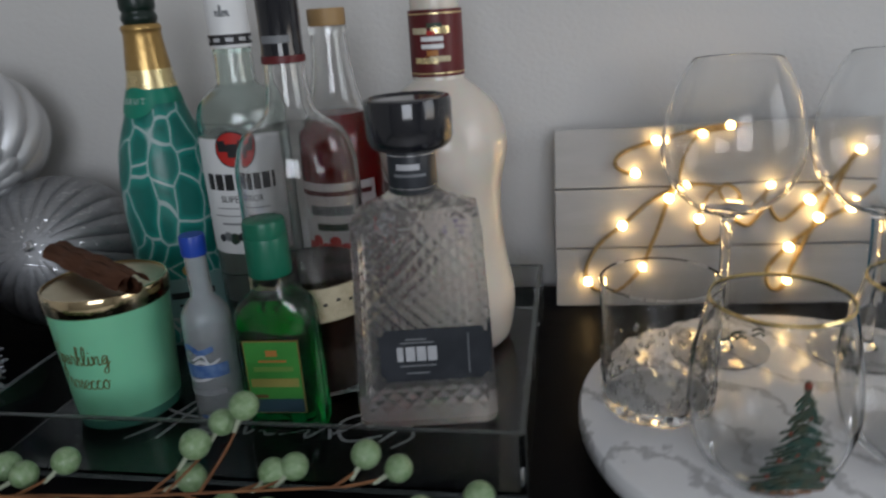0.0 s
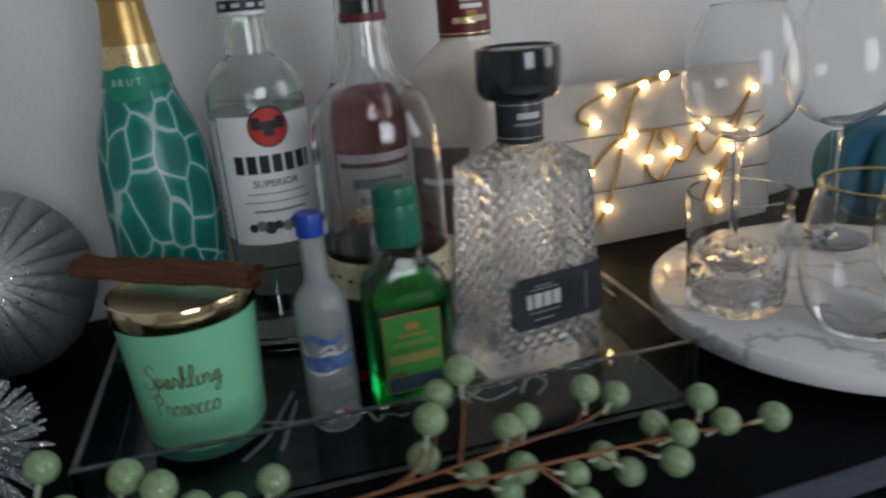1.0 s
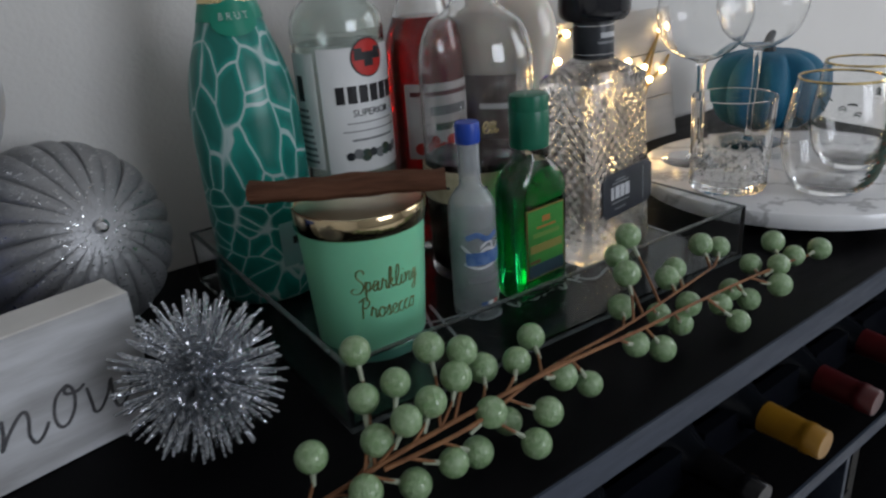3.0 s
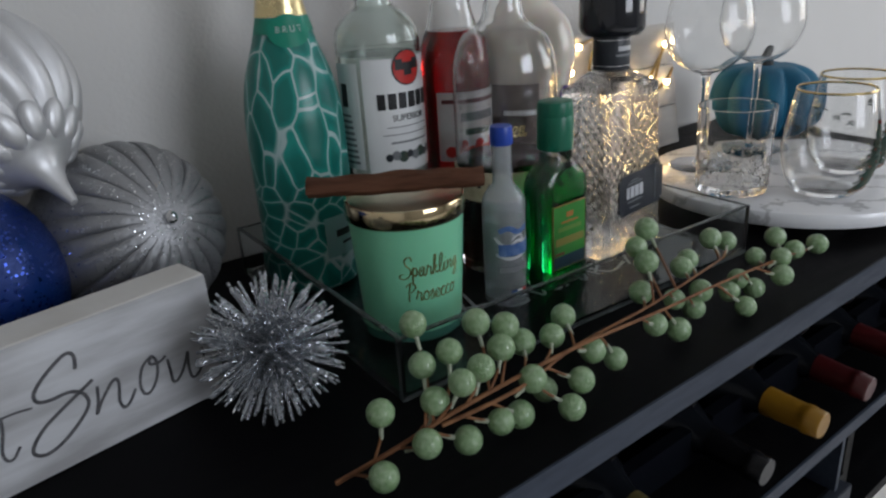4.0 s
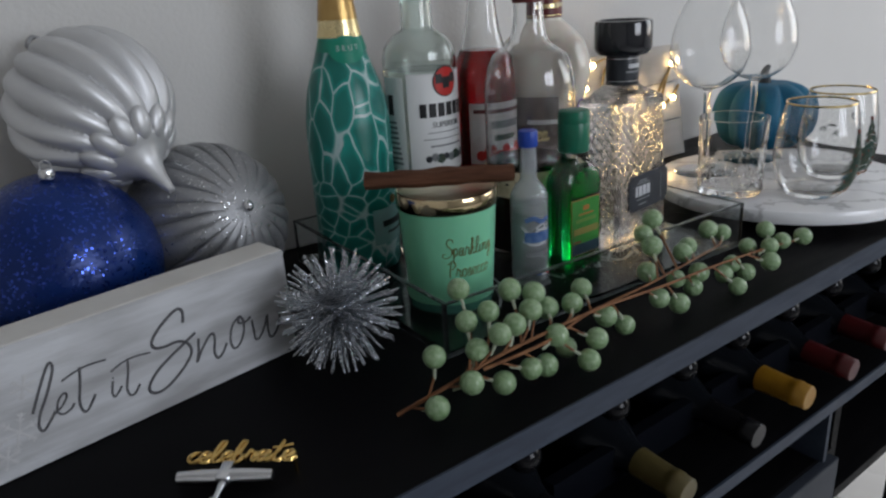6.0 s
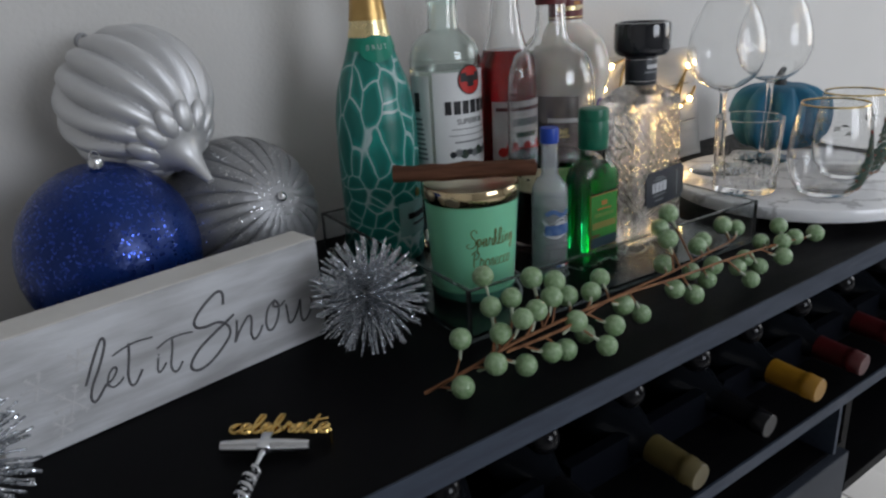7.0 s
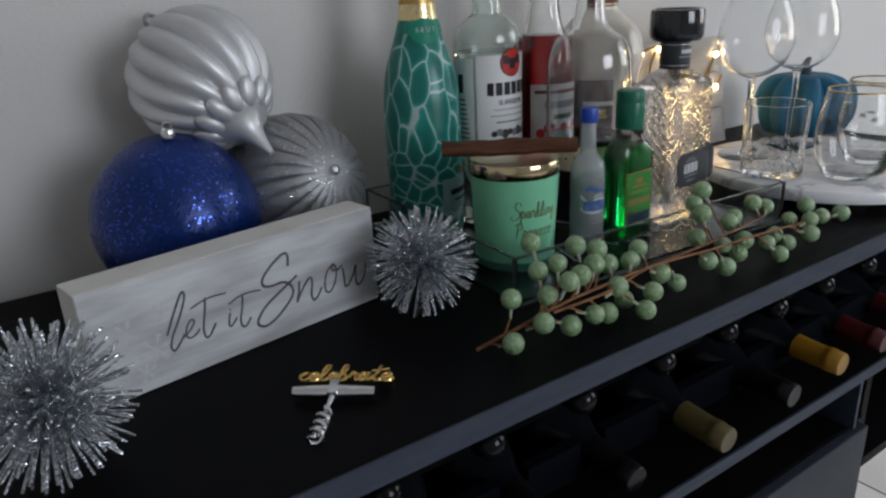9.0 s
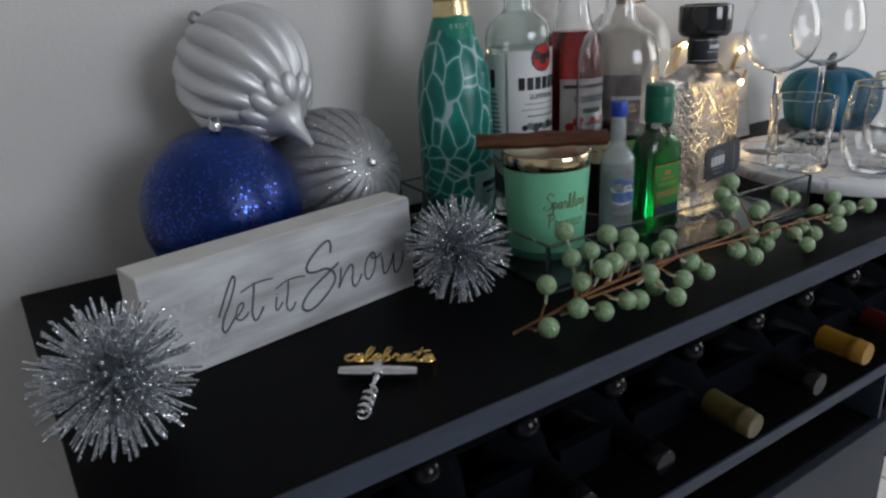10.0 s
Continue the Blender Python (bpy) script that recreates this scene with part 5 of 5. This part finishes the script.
def pompom(x, y, r, turn, label):
    g = thing("tinsel_pompom", pose(x, y, TABLE + r * 0.965, 15 * turn, 9 * turn, 40 * turn), label, "ornament", "tinsel pompoms")
    rnd = random.Random(7 + turn)
    bm = bmesh.new()
    n = 250
    for i in range(n):
        z = 1 - 2 * (i + 0.5) / n
        a = i * 2.39996 + rnd.uniform(-0.15, 0.15)
        d = Vector((math.sqrt(1 - z * z) * math.cos(a), math.sqrt(1 - z * z) * math.sin(a), z))
        d = (d + Vector((rnd.uniform(-0.1, 0.1), rnd.uniform(-0.1, 0.1), rnd.uniform(-0.1, 0.1)))).normalized()
        long = r * rnd.uniform(0.88, 1.0)
        bend = Vector((rnd.uniform(-1, 1), rnd.uniform(-1, 1), rnd.uniform(-1, 1))) * r * 0.04
        tube([d * r * 0.12, d * long * 0.55 + bend, d * long], [0.0010, 0.0014, 0.0008], 5, bm)
    tagged(part("bristles", bm, TINSEL, g, "stiff glittering silver bristles", smooth=False), kind="stuff")
    part("core", ball(r * 0.16), TINSEL, g)
    return g


pompom(-0.440, 0.438, 0.0500, 0, "silver tinsel pompom leaning by the white sign")
pompom(-0.737, 0.386, 0.0530, 1, "larger silver tinsel pompom at the cabinet end")

# ---- handwritten block sign ----
SA = math.degrees(math.atan2(0.4896 - 0.453, 0.679 - 0.459))
sign = thing("winter_block_sign", pose(-0.706, 0.4486, TABLE + 0.0003, 0, 0, SA), "whitewashed wooden block sign lettered in charcoal script", "sign")
SL, SH, ST = 0.2530, 0.0880, 0.034
part("block", box(0, SL, 0.0012, ST, 0, SH, 0.0012), SIGNSIDE, sign, "cream-painted wooden block", smooth=False)
part("face", box(0.0006, SL - 0.0006, 0.0, 0.0013, 0.0006, SH - 0.0006), SIGNFACE, sign, "weathered whitewashed face", smooth=False)
# brush letters, in millimetres along and up the face
for words, pen in (("56,38 64,54 71,66 73.5,66.5 73,61 67,48 60,36 57.5,28 59.5,24 64,28 69,34", 0.95), ("68,32 74,36 77.5,41 76,43.5 72,40 70,33 73,29.5 78,31 81,34", 0.8), ("76.5,52 84,54.5 94,56 106,55", 0.75),
                   ("89,57 87,46 84,33 85,25.5 88.5,26 94.5,34", 0.95), ("107,38 105,30 106,26.5 109.5,29 112,32", 0.85), ("107,45 116,48.5 126,49 135.5,47.5", 0.75), ("119.5,50 118,40 115,29 116,23 119.5,22.5 124,28", 0.9), ("107.3,39.6 107.9,40.4", 0.8),
                   ("162.5,60 163.5,68 160.5,71.5 154,69 144,62 138,55 139,49.5 146,47.5 156,47.5 163,43 164.5,35 158,27 146,18.5 136,15.5 130,18.5 130.5,24 138,32 150,39 162,45 170,49", 1.15),
                   ("171.5,43.5 170,34 167.5,26 172,33 179,41 183,43 184,38 182,28 184,22 188.5,24.5 193,31", 1.05), ("207,48 200,43 196.5,33 197.5,25 202,24.5 207.5,32 209.5,42 207,47.5 205,43 211,41.5 216,44", 1.0),
                   ("216.5,41 217,31 217.5,24 221.5,24.5 227,32 230.5,40 229.5,29 230.5,21 234.5,21.5 239,27 241.5,35 240.5,39", 1.0)):
    pts = [tuple(float(q) / 1000 for q in pair.split(",")) for pair in words.split()]
    part("lettering", upright(tube(smoothed([(x, z, 0) for x, z in pts], 6), pen / 1000, 6, flat=0.25), -0.0001), SLATEINK, sign)
for fx, fz, fs in ((0.028, 0.050, 0.010), (0.046, 0.030, 0.013), (0.055, 0.058, 0.008), (0.036, 0.016, 0.008)):
    fb = bmesh.new()
    for k in range(6):
        a = k * math.pi / 3 + 0.2
        c, s = math.cos(a), math.sin(a)
        tube([(0, 0, 0), (fs * c, fs * s, 0)], 0.0007, 4, fb, flat=0.2)
        for q in (0.5, 0.75):
            for e in (-0.7, 0.7):
                tube([(fs * q * c, fs * q * s, 0), (fs * q * c + fs * 0.25 * math.cos(a + e), fs * q * s + fs * 0.25 * math.sin(a + e), 0)], 0.0005, 4, fb, flat=0.2)
    fb = upright(fb, -0.0001)
    for v in fb.verts:
        v.co.x += fx
        v.co.z += fz
    part("snowflake", fb, PALEFLAKE, sign, "faint grey stencilled snowflake")

# ---- corkscrew ----
cork = thing("corkscrew", pose(-0.5685, 0.3585, TABLE, 0, 0, -38.5), "steel corkscrew with a gold lettered crest", "corkscrew")
part("handle", tube([(-0.0295, 0, 0.0062), (-0.029, 0, 0.0062), (-0.015, 0, 0.0062), (0, 0, 0.0062), (0.015, 0, 0.0062), (0.029, 0, 0.0062), (0.0295, 0, 0.0062)], [0.0030, 0.0040, 0.0048, 0.0052, 0.0048, 0.0040, 0.0030], 16), CHROME, cork, "brushed steel crossbar")
part("hub", box(-0.004, 0.004, -0.007, 0.010, 0.002, 0.0112, 0.0015), CHROME, cork)
part("shaft", tube([(0, -0.006, 0.006), (-0.0005, -0.014, 0.0055), (-0.001, -0.024, 0.005)], [0.0026, 0.0018, 0.0016], 10), CHROME, cork)
worm = [(-0.001 + 0.0042 * math.sin(t * 0.42), -0.024 - 0.0062 * t * 0.42 / 6.283 * 1.35, 0.0055 + 0.0040 * math.cos(t * 0.42)) for t in range(62)]
part("worm", tube(worm, [0.0015 - 0.0006 * max(0, i - 50) / 12 for i in range(62)], 8), CHROME, cork, "bright spiral worm")
word = script("celebrate", 0.0100, 0.0014, 1.0)
for v in word.verts:
    v.co = Vector((v.co.x * 1.18 + 0.006, v.co.y + 0.0110, v.co.z * 1.2 + 0.0088))
part("lettering", word, BRASSWORD, cork, "gold cut-out script word")
part("post", tube([(0.0405, 0.0115, 0.0002), (0.0405, 0.0115, 0.0095)], 0.0012, 6), BRASSWORD, cork)

# ---- branch of frosted berries ----
branch = thing("berry_branch", pose(0, 0, 0), "artificial branch of frosted pale green berries", "berry branch")
STEM = smoothed([(-0.452, 0.346, 0.8545), (-0.420, 0.331, 0.870), (-0.385, 0.322, 0.882), (-0.335, 0.317, 0.888), (-0.285, 0.312, 0.892), (-0.205, 0.313, 0.886), (-0.150, 0.313, 0.884), (-0.095, 0.314, 0.880), (-0.040, 0.314, 0.876)], 6)
part("stem", tube(STEM, [0.0015 - 0.0006 * i / (len(STEM) - 1) for i in range(len(STEM))], 8), TWIG, branch, "brown main stem")
STEM2 = smoothed([(-0.395, 0.321, 0.878), (-0.345, 0.312, 0.884), (-0.290, 0.318, 0.888), (-0.220, 0.318, 0.890), (-0.160, 0.324, 0.890), (-0.100, 0.334, 0.887)], 6)
part("stem", tube(STEM2, [0.0013 - 0.0006 * i / (len(STEM2) - 1) for i in range(len(STEM2))], 8), TWIG, branch)
LOW = [(-0.435, 0.322, 0.864), (-0.408, 0.318, 0.874), (-0.381, 0.316, 0.864), (-0.360, 0.311, 0.869), (-0.341, 0.315, 0.863), (-0.311, 0.324, 0.863), (-0.298, 0.305, 0.873), (-0.313, 0.299, 0.863), (-0.250, 0.318, 0.863), (-0.272, 0.319, 0.878), (-0.331, 0.314, 0.884)]
HIGH = [(-0.425, 0.336, 0.893), (-0.391, 0.332, 0.887), (-0.380, 0.320, 0.900), (-0.360, 0.327, 0.898), (-0.337, 0.335, 0.899), (-0.312, 0.343, 0.890), (-0.326, 0.343, 0.907), (-0.341, 0.353, 0.911), (-0.369, 0.345, 0.905), (-0.387, 0.348, 0.902), (-0.379, 0.366, 0.919), (-0.294, 0.334, 0.891), (-0.273, 0.344, 0.894)]
MID = [(-0.207, 0.318, 0.873), (-0.186, 0.313, 0.863), (-0.194, 0.341, 0.886), (-0.188, 0.342, 0.908), (-0.178, 0.359, 0.912), (-0.164, 0.361, 0.922), (-0.144, 0.342, 0.890), (-0.132, 0.345, 0.892), (-0.153, 0.323, 0.865), (-0.170, 0.329, 0.876), (-0.144, 0.324, 0.876)]
TIP = [(-0.091, 0.352, 0.896), (-0.072, 0.349, 0.889), (-0.025, 0.332, 0.884), (-0.058, 0.330, 0.876), (-0.051, 0.312, 0.879), (-0.018, 0.318, 0.874), (0.012, 0.313, 0.872), (-0.060, 0.305, 0.868), (-0.117, 0.302, 0.861), (-0.116, 0.317, 0.868), (-0.083, 0.315, 0.861), (-0.096, 0.322, 0.871)]
berry_mesh = None
rnd = random.Random(3)
for group in (LOW, HIGH, MID, TIP):
    for p in group:
        c = Vector(p)
        near = min(STEM + STEM2, key=lambda s: (s - c - Vector((-0.022, 0, 0))).length)
        midway = near.lerp(c, 0.6) + Vector((0.002, 0, -0.002))
        part("twig", tube(smoothed([near, midway, c], 4), [0.0010 - 0.00004 * i for i in range(9)], 6), TWIG, branch)
        d = (c - midway).normalized()
        part("berry_stalk", tube([c - d * 0.0165, c - d * 0.0075], [0.0011, 0.0016], 6), PALESTEM, branch)
        if berry_mesh is None:
            b = part("berry", ball(0.0085, u=20, v=14), BERRY, branch, at=Matrix.Translation(c))
            berry_mesh = b.data
        else:
            b = new("berry", berry_mesh)
            b.parent = branch
            b.matrix_basis = Matrix.Translation(c) @ Matrix.Rotation(rnd.uniform(0, 6), 4, "X") @ Matrix.Scale(rnd.uniform(0.94, 1.05), 4)

# ---- floor tiles, nearest the cabinet's open end ----
tile_mesh = None
for i in range(9):
    for k in range(6):
        x, y = -1.72 + 0.455 * i, -1.85 + 0.455 * k
        if tile_mesh is None:
            t_ = part("tile", box(-0.225, 0.225, -0.225, 0.225, -0.0035, 0.0, 0.001), TILE, floor, smooth=False, at=Matrix.Translation((x, y, 0)))
            tile_mesh = t_.data
        else:
            t_ = new("tile", tile_mesh)
            t_.parent, t_.matrix_basis = floor, Matrix.Translation((x, y, 0))


# marks, lines and bars belong to the label or cap that they are printed on
MARKS = {"label": ("lettering", "label_bar", "brand_bar", "emblem", "seal", "seal_ring", "crest_bar", "label_border", "label_foot", "fruit_spot", "leaf_bar"), "neck_label": ("gold_line", "fruit_mark", "neck_seal"),
         "side_label": ("side_bar",), "cap": ("cap_band", "cap_mark", "cap_script"), "woven_band": ("plait_mark",), "neck_sleeve": ("sleeve_border", "sleeve_mark"),
         "neck_band": ("silver_line", "neck_mark"), "face": ("lettering", "snowflake"), "jar": ("lettering",), "base": ("etched_stroke",), "purple_seal": ("seal_face",)}
for owner in [o for o in scene.objects if o.parent is None and o.type == "EMPTY"]:
    kids = {}
    for o in owner.children:
        kids.setdefault(o.name.split(".")[0], o)
    for host, marks in MARKS.items():
        if host in kids:
            for o in list(owner.children):
                if o.name.split(".")[0] in marks and o != kids[host]:
                    o.parent = kids[host]
